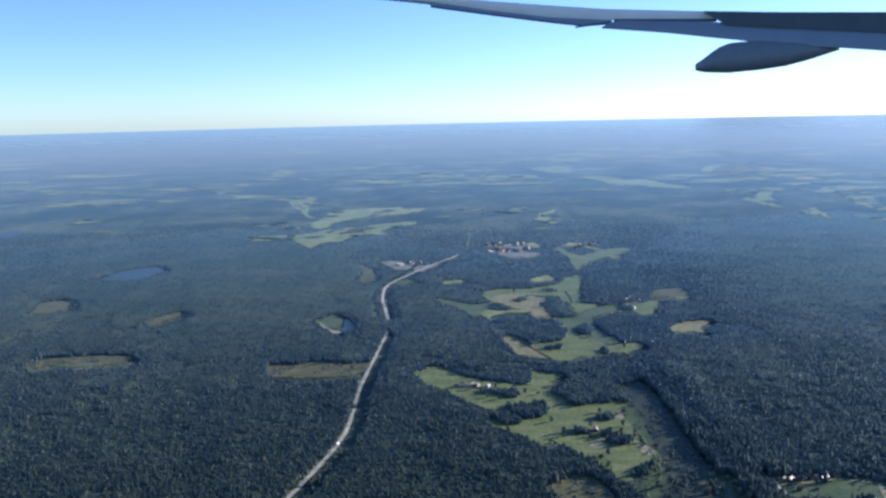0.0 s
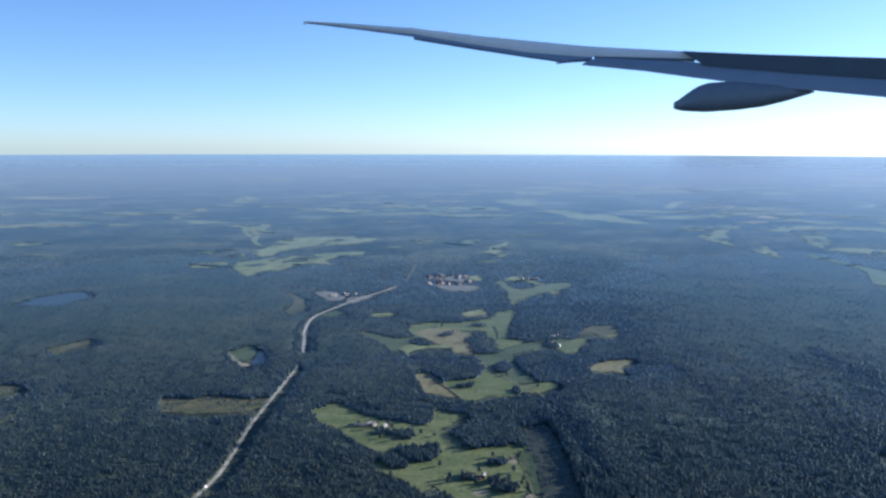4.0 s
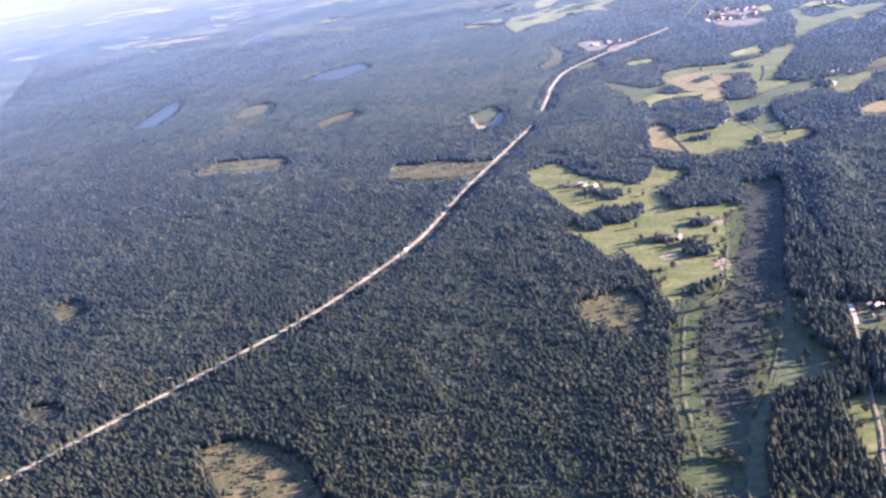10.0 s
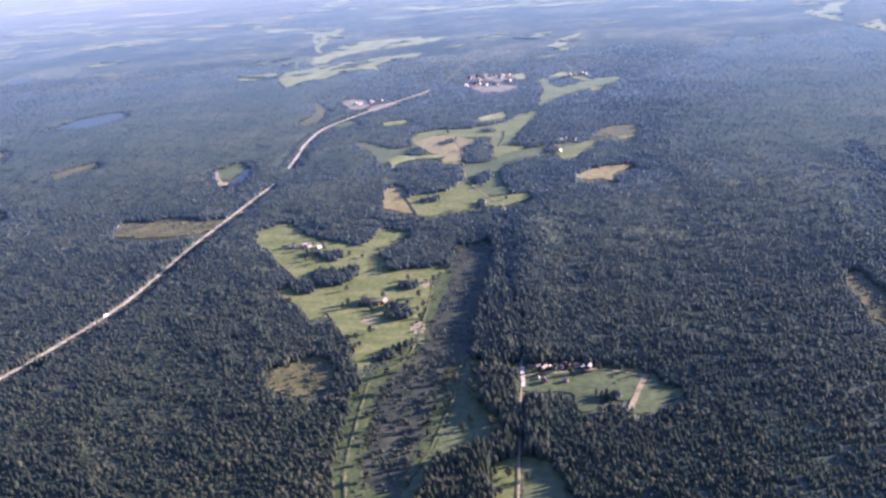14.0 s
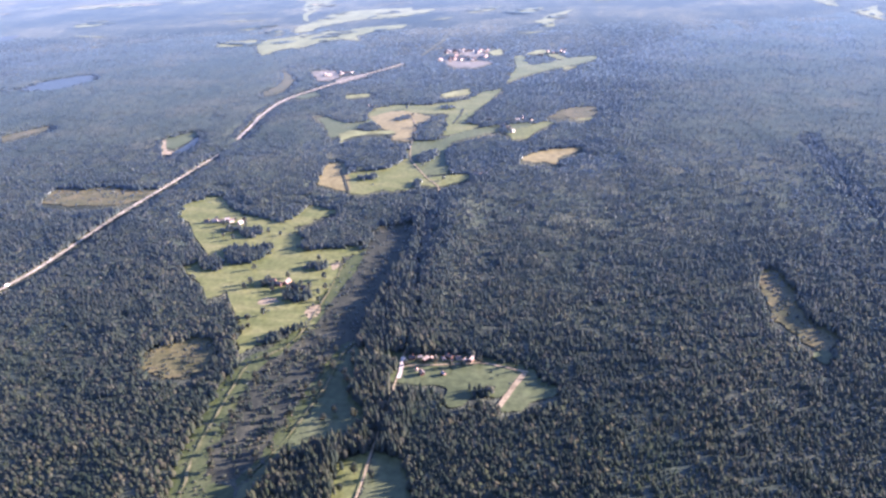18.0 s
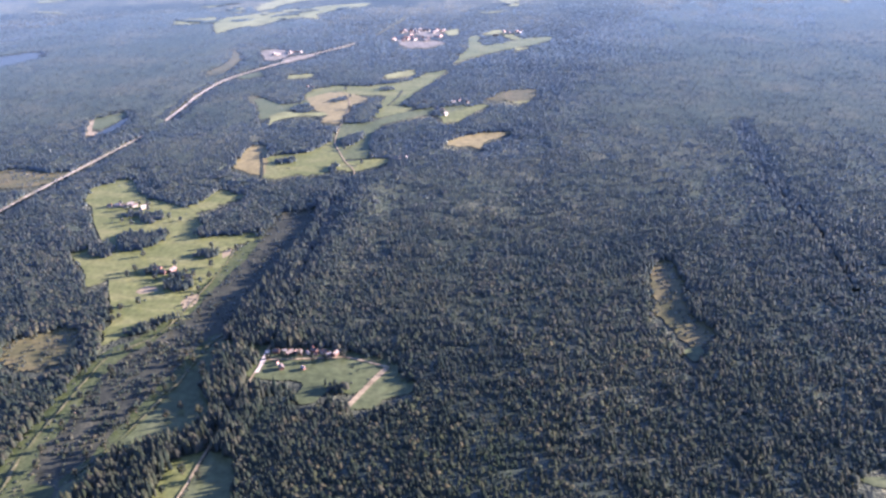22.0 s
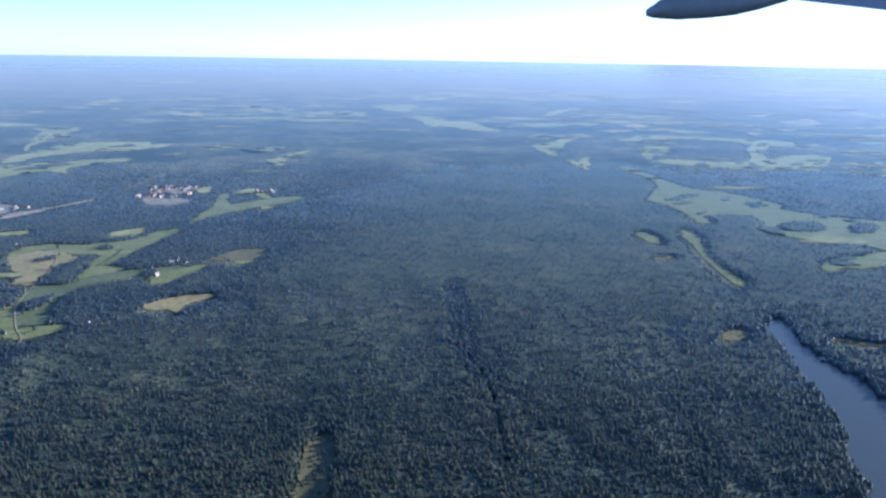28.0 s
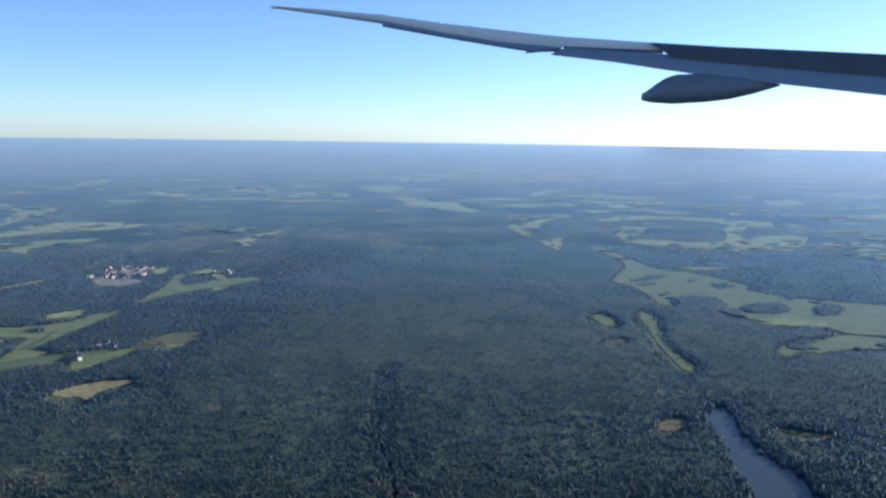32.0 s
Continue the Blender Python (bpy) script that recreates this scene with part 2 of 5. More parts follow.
def ragged(pts, rough, seed, per=9):
    """A loop whose edges wander in and out, as woods and ditches nibble at a field."""
    p = np.array(pts, float)
    r = np.random.RandomState(seed)
    out = []
    for a, b in zip(p, np.roll(p, -1, 0)):
        d = b - a
        side = np.array([-d[1], d[0]]) / max(1e-6, np.hypot(*d))
        for k in range(per):
            s = (k + r.uniform(0.0, 0.8)) / per
            out.append(a + d * s + side * r.normal(0, rough) * (0.35 + math.sin(math.pi * s)))
    return np.array(out)


def crossed(loop):
    """Whether a loop's edges cross one another."""
    a, b = loop, np.roll(loop, -1, 0)
    n = len(a)
    turn = lambda p, q, c: (q[..., 0] - p[..., 0]) * (c[..., 1] - p[..., 1]) - (q[..., 1] - p[..., 1]) * (c[..., 0] - p[..., 0])
    A, B, C, D = a[:, None], b[:, None], a[None], b[None]
    hit = (turn(A, B, C) * turn(A, B, D) < 0) & (turn(C, D, A) * turn(C, D, B) < 0)
    return bool(hit.any())


def widened(p, by):
    """A loop with each corner moved outwards."""
    before, after = p - np.roll(p, 1, 0), np.roll(p, -1, 0) - p
    q = np.roll(p, -1, 0)
    turn = 1.0 if (p[:, 0] * q[:, 1] - p[:, 1] * q[:, 0]).sum() > 0 else -1.0
    d = before / np.linalg.norm(before, axis=1)[:, None] + after / np.linalg.norm(after, axis=1)[:, None]
    d /= np.maximum(0.4, np.linalg.norm(d, axis=1))[:, None]
    return p + turn * by * np.stack([d[:, 1], -d[:, 0]], 1)


def smooth_line(pts, step=0.4):
    """A curve through the points of a road's plan."""
    p = np.array(pts, float)
    p = np.vstack([2 * p[0] - p[1], p, 2 * p[-1] - p[-2]])
    out = []
    for a, b, c, d in zip(p, p[1:], p[2:], p[3:]):
        n = max(2, int(np.linalg.norm(c - b) / step))
        for s in np.arange(n) / n:
            out.append(0.5 * (2 * b + (c - a) * s + (2 * a - 5 * b + 4 * c - d) * s * s + (3 * b - a - 3 * c + d) * s**3))
    return np.array(out + [p[-2]])


def inside(x, y, loop):
    """Which of the places lie in a loop."""
    hit = np.zeros(len(x), bool)
    box = (x > loop[:, 0].min()) & (x < loop[:, 0].max()) & (y > loop[:, 1].min()) & (y < loop[:, 1].max())
    px, py, got = x[box], y[box], np.zeros(box.sum(), bool)
    for (ax, ay), (bx, by) in zip(loop, np.roll(loop, -1, 0)):
        if ay != by:
            got ^= ((ay > py) != (by > py)) & (px < (bx - ax) * (py - ay) / (by - ay) + ax)
    hit[box] = got
    return hit


def near_line(x, y, line, width):
    hit = np.zeros(len(x), bool)
    lo, hi = line.min(0) - width, line.max(0) + width
    box = (x > lo[0]) & (x < hi[0]) & (y > lo[1]) & (y < hi[1])
    px, py = x[box], y[box]
    got = np.zeros(len(px), bool)
    for a, b in zip(line, line[1:]):
        d = b - a
        s = np.clip(((px - a[0]) * d[0] + (py - a[1]) * d[1]) / max(1e-9, d @ d), 0, 1)
        got |= np.hypot(px - a[0] - s * d[0], py - a[1] - s * d[1]) < width
    hit[box] = got
    return hit


def waves(x, y, size, seed):
    """Smooth noise about 0, of that size of patch."""
    r = np.random.RandomState(seed)
    out = 0
    for k in range(9):
        a, f, ph = r.uniform(0, 2 * math.pi), r.uniform(0.6, 2.0) * 2 * math.pi / size, r.uniform(0, 2 * math.pi)
        out = out + np.sin(f * (x * math.cos(a) + y * math.sin(a)) + ph)
    return out / 3


# ---- the land ----
OPEN, THIN, GROVES, FAR_OPEN, WATER = [], [], [], [], []  # loops that no forest covers; those with scattered bushes; woods within them
AREA = {
    "meadow": ("field", "bright green mown meadow between dark woods", "field"),
    "pasture": ("field", "dull green pasture among the woods", "field"),
    "tan": ("field", "ripe tan stubble field edged by woods", "field"),
    "hay": ("field", "pale green hayfield hazy in the distance", "field"),
    "scrub": ("clearing", "brownish scrubby clearing in the forest", "clearing"),
    "reed": ("reed_bank", "pale green reedy bank along the marsh", "reeds"),
    "marsh": ("marsh", "dull grey-brown wet marsh with low bushes in the valley", "marsh"),
    "lake": ("lake", "calm blue lake enclosed by forest", "lake"),
    "dirt": ("sand_pit", "pale bare sand of a small pit", "sand pit"),
    "works": ("yard", "pale gravel yard with scattered buildings", "yard"),
}


BUSHES = {"scrub": 0.3, "reed": 0.13, "marsh": 0.2, "works": 0.05, "pasture": 0.006, "meadow": 0.002}  # share of ground under bushes


def area(kind, pts):
    name, label, category = AREA[kind]
    p = np.array(pts)
    q = np.roll(p, -1, 0)
    size = abs(float((p[:, 0] * q[:, 1] - p[:, 1] * q[:, 0]).sum())) / float(np.hypot(*(q - p).T).sum())  # about the field's breadth
    if kind == "hay" or (pts[0][0] > 60 and kind != "lake"):
        loop = ragged(smooth_loop(pts, 1), 0.10 * size, len(OPEN), 6)
        for rough in (0.07, 0.05, 0.03, 0.01):
            if crossed(loop):
                loop = ragged(smooth_loop(pts, 1), rough * size, len(OPEN), 6)
    else:
        if kind in ("meadow", "pasture", "tan", "scrub") and p[0, 1] > 38:
            pts = widened(p, 0.22 if p[0, 1] > 62 or kind == "scrub" else 0.1)
        for rough in (1.0, 0.5, 0.2, 0.0):
            loop = ragged(pts if 62 < p[0, 1] < 112 else smooth_loop(pts, 1), rough * min(0.16, 0.05 * size), len(OPEN), 5)
            if not crossed(loop):
                break
    (WATER if kind == "lake" else OPEN).append(loop)
    if (kind == "hay" and p[0, 1] > 110) or (kind == "pasture" and p[0, 0] > 60):
        FAR_OPEN.append(loop)
    if kind in BUSHES:
        THIN.append((loop, BUSHES[kind], 0.55 if kind == "reed" else 1.0))
    bm = bmesh.new()
    z = 0.003 + 0.0003 * (len(OPEN) + len(WATER))
    face = bm.faces.new([bm.verts.new((*p, z)) for p in loop])
    face.normal_update()
    if face.normal.z < 0:
        face.normal_flip()
    bmesh.ops.triangulate(bm, faces=[face])
    return tagged(part(name, bm, "meadow" if kind == "pasture" and p[0, 0] > 60 else kind), label, category, kind="structure")


area("meadow", [(17.2, 36.9), (17.7, 37.3), (18.4, 37.8), (18.5, 35.9), (18.2, 33.3), (17.8, 33.5)])
area("meadow", [(-20.5, 31.1), (-20.7, 32.4), (-18.9, 32.7), (-19.0, 31.5)])
area("meadow", [(41.9, 38.6), (42.9, 38.9), (44.4, 38.9), (44.3, 38.4), (43.0, 38.6)])
area("scrub", [(-8.8, 29.6), (-8.4, 30.7), (-6.8, 31.5), (-4.3, 30.7), (-2.6, 29.6), (-4.6, 28.8), (-7.3, 28.6)])
area("scrub", [(46.1, 36.8), (46.7, 38.1), (48.2, 38.2), (48.3, 37.2)])
area("reed", [(11.6, 30.8), (11.7, 33.1), (11.3, 34.8), (10.7, 36.8), (10.5, 39.0), (10.2, 41.9), (10.4, 44.5), (11.4, 45.6), (11.9, 47.7), (11.8, 51.2), (12.0, 54.4), (12.4, 57.6), (13.1, 58.6), (13.2, 55.4), (13.0, 52.6), (12.8, 47.6), (12.3, 45.4), (11.4, 43.5), (11.6, 40.8), (12.0, 38.0), (12.0, 36.4), (12.8, 35.2), (13.9, 34.9), (13.9, 30.8)])
area("reed", [(14.7, 46.1), (15.4, 46.6), (15.3, 44.9), (15.2, 42.7), (15.0, 39.7), (14.7, 37.8), (14.2, 36.0), (13.8, 34.9), (13.6, 35.6), (14.0, 36.6), (14.1, 38.0), (14.2, 40.2), (14.4, 42.7)])
area("marsh", [(12.0, 36.4), (12.0, 38.0), (11.6, 40.8), (11.4, 43.2), (12.3, 45.3), (12.8, 47.6), (13.0, 52.6), (13.2, 56.2), (12.7, 62.2), (14.2, 63.0), (15.2, 63.8), (15.2, 59.9), (15.2, 53.8), (15.2, 49.6), (15.4, 46.6), (14.7, 46.1), (14.4, 42.7), (14.2, 40.2), (14.1, 38.0), (14.0, 36.6), (13.6, 35.6), (12.8, 35.2)])
THIN.append((np.array([(12.1, 36.6), (12.1, 38.0), (11.7, 40.8), (11.6, 43.0), (12.4, 45.3), (12.9, 47.4), (14.5, 46.4), (14.3, 42.7), (14.1, 40.2), (14.0, 38.0), (13.8, 36.6)]), 0.34, 1.2))  # the marsh is thick with bushes where it widens
area("pasture", [(13.9, 30.8), (13.9, 34.9), (14.2, 36.0), (14.7, 37.8), (15.0, 39.7), (15.2, 42.7), (15.3, 44.9), (15.5, 46.0), (16.2, 45.7), (16.8, 45.0), (16.9, 42.1), (17.6, 40.3), (17.0, 38.9), (15.9, 38.0), (15.2, 36.9), (14.8, 34.6), (14.8, 30.8)])
area("pasture", [(18.5, 37.8), (19.7, 37.4), (20.7, 34.7), (22.2, 33.7), (18.6, 33.1), (18.6, 35.3)])
area("pasture", [(23.8, 34.2), (24.5, 34.7), (25.5, 34.2), (25.5, 33.4), (24.2, 33.3)])
area("hay", [(-66.0, 303.6), (-58.7, 317.9), (-57.6, 302.2)])
area("hay", [(-41.6, 214.7), (-40.1, 224.1), (-34.2, 219.1), (-33.6, 207.0), (-32.5, 190.0), (-35.3, 193.0)])
area("meadow", [(42.2, 39.1), (43.3, 39.4), (44.6, 38.8), (44.2, 38.4)])
area("hay", [(-31.6, 283.0), (-20.2, 271.2), (-8.7, 267.1), (-17.2, 258.5), (-24.7, 263.2)])
area("hay", [(-17.5, 306.7), (2.4, 306.4), (1.2, 294.6), (-8.9, 300.3)])
area("hay", [(10.1, 281.1), (21.7, 289.2), (31.5, 279.1), (28.3, 266.8), (14.2, 274.9)])
area("hay", [(29.5, 320.5), (39.6, 326.8), (47.7, 316.2), (42.0, 286.6), (36.1, 292.9)])
area("hay", [(44.1, 379.0), (54.4, 397.0), (62.7, 372.2), (52.8, 348.7), (46.2, 350.4)])
area("hay", [(43.3, 272.2), (51.9, 269.6), (54.3, 251.6), (60.8, 252.9), (66.2, 223.4), (59.9, 223.9), (53.4, 235.3), (47.6, 237.6)])
area("hay", [(-67.3, 313.7), (-67.8, 346.8), (-57.3, 323.8), (-59.0, 303.4)])
area("hay", [(86.9, 169.1), (92.2, 172.1), (99.9, 166.4), (112.0, 171.7), (116.1, 178.4), (126.0, 179.5), (118.9, 164.5), (112.3, 156.5), (106.9, 158.2), (98.1, 158.8), (89.5, 163.8)])
area("hay", [(90.8, 190.9), (97.2, 196.1), (97.4, 188.6), (92.8, 183.0), (86.9, 169.1), (88.1, 177.9)])
area("hay", [(122.1, 206.6), (123.1, 199.6), (109.6, 171.5), (107.9, 171.3)])
area("hay", [(118.6, 160.7), (126.1, 162.8), (130.6, 158.2), (133.9, 151.8), (125.4, 149.8), (121.1, 153.9)])
area("hay", [(86.0, 139.2), (93.7, 138.6), (98.0, 138.5), (89.0, 135.8)])
area("hay", [(68.1, 193.2), (71.3, 190.4), (77.3, 200.2), (73.4, 188.6), (71.1, 182.4), (70.6, 173.2), (69.0, 180.2)])
area("hay", [(72.2, 208.0), (79.2, 213.0), (87.3, 212.9), (79.2, 206.5)])
area("hay", [(89.3, 204.3), (100.0, 219.0), (112.5, 214.2), (124.6, 209.5), (134.4, 201.2), (134.8, 196.6), (122.3, 195.0), (114.9, 205.6), (104.7, 211.6), (95.4, 202.8)])
area("hay", [(85.3, 279.7), (96.1, 308.3), (106.3, 313.8), (94.5, 294.1), (87.3, 275.5)])
area("tan", [(154.0, 266.0), (172.6, 278.4), (163.2, 254.3), (153.8, 247.1)])
area("tan", [(152.1, 287.8), (168.7, 299.0), (157.3, 281.9)])
area("hay", [(201.4, 314.9), (211.6, 306.4), (220.2, 293.2), (194.2, 283.0)])
area("hay", [(72.7, 167.6), (76.1, 173.8), (74.1, 160.1), (72.5, 162.1)])
area("tan", [(82.6, 101.6), (87.3, 103.4), (91.8, 102.2), (87.1, 100.7)])
area("scrub", [(65.1, 94.5), (68.1, 95.0), (65.9, 93.4)])
area("pasture", [(-2.0, 95.2), (-0.1, 93.5), (1.5, 91.8), (3.1, 90.8), (4.8, 91.7), (4.8, 93.6), (5.4, 92.0), (5.0, 90.2), (3.9, 88.3), (3.4, 86.2), (2.6, 85.7), (1.5, 88.7), (0.0, 92.0), (-1.5, 94.0)])
area("hay", [(3.0, 86.7), (3.9, 88.3), (5.4, 87.9), (8.2, 88.1), (8.7, 87.1), (7.3, 86.5), (5.6, 86.5), (4.6, 85.6), (4.1, 84.6), (4.6, 82.6), (4.1, 83.4), (3.6, 85.6)])
area("tan", [(4.5, 93.7), (5.1, 94.6), (6.0, 96.0), (7.5, 96.2), (8.8, 95.4), (9.8, 94.2), (11.0, 92.7), (11.0, 91.5), (10.1, 91.7), (9.7, 90.8), (10.3, 87.3), (10.7, 84.3), (8.6, 84.8), (8.9, 86.4), (8.6, 87.8), (7.2, 88.7), (6.5, 90.2), (5.6, 92.0)])
area("meadow", [(4.1, 95.6), (4.5, 97.6), (6.2, 98.9), (8.1, 98.8), (9.7, 98.5), (10.9, 99.3), (12.4, 100.1), (13.6, 101.0), (14.5, 103.2), (15.1, 105.3), (16.0, 105.7), (16.9, 106.7), (16.4, 104.0), (15.9, 100.5), (15.3, 97.3), (15.0, 94.7), (14.6, 93.3), (14.5, 91.1), (13.0, 90.9), (13.1, 93.5), (12.1, 95.3), (10.7, 94.8), (9.1, 95.6), (7.5, 96.5), (5.9, 96.2), (5.0, 94.9), (4.4, 93.9)])
area("meadow", [(12.8, 90.7), (14.2, 90.4), (15.6, 90.2), (16.5, 89.6), (15.7, 88.6), (14.6, 87.2), (13.6, 86.1), (13.0, 87.9)])
area("hay", [(10.6, 103.5), (11.8, 104.8), (13.3, 106.0), (13.9, 105.8), (13.2, 103.8), (11.9, 102.9), (10.9, 102.2)])
area("hay", [(-1.1, 104.0), (0.6, 105.2), (2.1, 104.9), (1.9, 103.6), (0.7, 103.0), (-0.6, 102.7)])
area("pasture", [(11.1, 84.0), (13.2, 84.1), (14.2, 85.6), (15.2, 87.3), (16.5, 88.4), (18.1, 89.7), (19.5, 90.0), (20.9, 90.6), (21.7, 90.0), (21.3, 88.7), (19.8, 87.6), (19.6, 85.9), (18.7, 87.8), (17.6, 87.1), (16.5, 86.0), (15.3, 85.0), (14.4, 83.9), (14.2, 82.3), (14.4, 80.0), (14.8, 77.8), (15.4, 76.1), (15.7, 74.4), (14.1, 74.0), (13.1, 75.0), (12.2, 76.8), (11.7, 79.1), (11.2, 81.6)])
area("meadow", [(19.7, 87.7), (21.4, 89.4), (22.5, 91.0), (23.5, 90.8), (22.4, 89.0), (21.6, 86.9), (21.2, 85.1), (20.0, 84.8)])
area("meadow", [(7.5, 74.1), (8.9, 74.6), (10.2, 75.0), (10.9, 75.8), (11.2, 76.9), (11.4, 78.3), (11.7, 77.9), (12.3, 75.6), (13.4, 74.4), (13.9, 73.1), (13.4, 71.9), (13.6, 71.0), (12.8, 70.2), (11.9, 70.0), (11.2, 70.4), (10.6, 69.7), (9.8, 69.1), (9.1, 69.3), (8.3, 71.4)])
area("meadow", [(13.8, 72.6), (15.1, 73.4), (16.9, 74.0), (17.7, 73.9), (17.1, 72.4), (16.0, 71.6), (15.4, 71.0), (14.5, 71.4), (13.9, 71.7)])
area("tan", [(5.8, 71.5), (5.3, 74.8), (5.2, 76.8), (5.6, 77.4), (6.3, 77.0), (6.9, 75.1), (7.7, 73.0), (8.6, 69.9), (7.9, 70.1), (7.1, 70.8), (6.3, 71.3)])
area("tan", [(21.2, 78.4), (21.9, 79.4), (22.7, 80.5), (24.1, 81.3), (25.5, 81.6), (26.4, 81.9), (25.5, 80.5), (24.4, 79.4), (24.0, 78.4), (24.5, 76.9), (23.8, 77.4), (23.4, 77.9), (22.4, 77.5)])
area("hay", [(24.8, 92.3), (26.0, 93.3), (27.1, 93.3), (27.2, 92.0), (26.1, 91.5)])
area("scrub", [(22.7, 93.2), (24.1, 94.2), (25.8, 94.8), (27.6, 95.2), (27.1, 93.8), (25.4, 93.4), (24.0, 92.7)])
area("hay", [(-27.5, 144.6), (-27.7, 150.6), (-24.8, 152.0), (-23.1, 155.2), (-20.1, 158.0), (-16.4, 160.6), (-13.1, 162.8), (-9.6, 164.2), (-6.1, 165.6), (-5.9, 161.1), (-9.7, 158.5), (-11.5, 154.5), (-12.4, 152.3), (-10.2, 146.5), (-13.9, 149.1), (-16.4, 147.1), (-17.6, 144.0), (-18.3, 140.9), (-21.3, 139.8), (-22.0, 137.4), (-22.4, 133.9), (-24.5, 137.6)])
area("hay", [(-26.9, 162.1), (-26.8, 171.0), (-25.8, 178.8), (-26.4, 186.1), (-22.9, 190.0), (-18.1, 191.4), (-13.1, 191.7), (-10.7, 192.4), (-9.1, 186.6), (-5.1, 189.3), (-5.7, 183.0), (-8.5, 178.2), (-11.1, 176.0), (-15.0, 175.3), (-19.2, 173.2), (-20.6, 169.1), (-23.1, 165.6), (-22.9, 160.5), (-24.7, 157.1)])
area("hay", [(-34.9, 144.9), (-34.4, 149.4), (-29.6, 150.7), (-27.6, 144.7), (-30.5, 144.0), (-32.3, 143.5)])
area("hay", [(-39.1, 164.9), (-36.3, 170.5), (-34.3, 167.4), (-36.2, 162.4)])
area("hay", [(-31.6, 161.9), (-29.5, 162.5), (-27.0, 155.4), (-29.0, 155.5)])
area("hay", [(-33.3, 186.8), (-32.4, 196.9), (-31.0, 182.9), (-27.3, 172.8), (-29.7, 176.3)])
area("hay", [(-43.4, 214.9), (-39.6, 220.0), (-38.7, 213.5)])
area("hay", [(-36.2, 202.0), (-31.1, 206.9), (-32.1, 200.9)])
area("hay", [(-3.2, 170.5), (1.2, 175.0), (0.3, 171.3)])
area("hay", [(3.1, 180.2), (4.1, 189.2), (9.3, 190.2), (7.3, 183.5), (4.5, 179.4)])
area("hay", [(10.7, 180.7), (12.9, 183.2), (18.2, 187.0), (15.8, 177.0), (12.5, 177.0)])
area("hay", [(16.7, 165.6), (18.3, 166.3), (19.1, 173.5), (21.2, 176.7), (24.3, 182.4), (21.9, 171.9), (20.5, 166.1), (21.1, 157.5), (19.5, 157.5), (18.9, 161.4)])
area("hay", [(14.8, 150.7), (20.2, 153.0), (17.6, 150.2)])
area("works", [(5.5, 132.7), (6.8, 134.8), (11.1, 133.8), (12.2, 131.4), (12.2, 129.5), (11.3, 128.3), (7.1, 131.7)])
area("hay", [(12.4, 132.8), (14.0, 135.8), (14.8, 130.0), (13.4, 130.0)])
area("works", [(6.9, 127.9), (8.8, 125.9), (12.4, 125.7), (14.2, 124.2), (12.6, 120.8), (9.6, 120.5), (7.7, 123.2)])
area("meadow", [(17.3, 110.3), (17.3, 115.4), (17.7, 120.1), (17.2, 124.5), (16.8, 129.3), (17.8, 129.0), (18.2, 124.2), (19.7, 121.1), (21.6, 124.0), (23.2, 124.8), (24.8, 126.6), (27.5, 127.5), (27.7, 125.5), (25.3, 121.9), (23.7, 120.3), (21.9, 118.8), (20.0, 116.2), (18.3, 113.7)])
area("hay", [(17.8, 129.9), (19.8, 134.2), (22.6, 129.7), (24.0, 125.9), (22.8, 125.4), (21.0, 129.8), (19.4, 129.8)])
area("hay", [(23.4, 120.0), (25.7, 120.1), (23.8, 117.8)])
area("works", [(-10.2, 119.7), (-8.5, 120.8), (-6.5, 119.8), (-4.9, 115.9), (-5.7, 112.8), (-7.2, 113.5)])
area("works", [(-5.0, 113.3), (-4.3, 116.1), (-2.2, 117.1), (-1.0, 115.6), (-3.0, 113.2), (-3.6, 110.8)])
area("scrub", [(-14.5, 121.2), (-10.9, 114.4), (-9.8, 108.2), (-10.8, 104.9), (-11.7, 106.1), (-11.3, 111.0), (-11.9, 114.7)])
area("pasture", [(-7.0, 103.8), (-5.2, 106.2), (-4.2, 105.0), (-5.8, 102.9)])
area("meadow", [(-2.9, 65.9), (-2.2, 67.1), (-1.8, 68.2), (-1.1, 68.0), (-0.1, 67.0), (0.6, 65.8), (2.1, 64.5), (3.4, 63.6), (4.6, 63.2), (5.9, 62.2), (6.2, 63.0), (6.7, 64.7), (6.4, 65.7), (7.4, 66.0), (9.0, 65.3), (8.6, 64.3), (7.8, 63.8), (7.5, 62.9), (6.9, 62.3), (6.9, 61.7), (7.2, 60.8), (7.9, 60.1), (8.3, 59.1), (8.6, 58.4), (9.6, 58.0), (11.1, 57.9), (11.8, 58.5), (12.6, 58.7), (12.5, 57.7), (11.8, 57.2), (11.5, 56.6), (11.2, 56.0), (11.9, 55.5), (12.0, 53.5), (12.1, 52.6), (11.8, 51.8), (11.9, 50.4), (11.8, 49.3), (12.2, 48.6), (12.6, 48.2), (12.6, 47.7), (12.0, 47.8), (11.3, 47.3), (10.7, 46.3), (10.4, 45.7), (9.9, 45.0), (9.5, 46.0), (9.1, 47.6), (8.7, 48.3), (8.3, 49.3)])
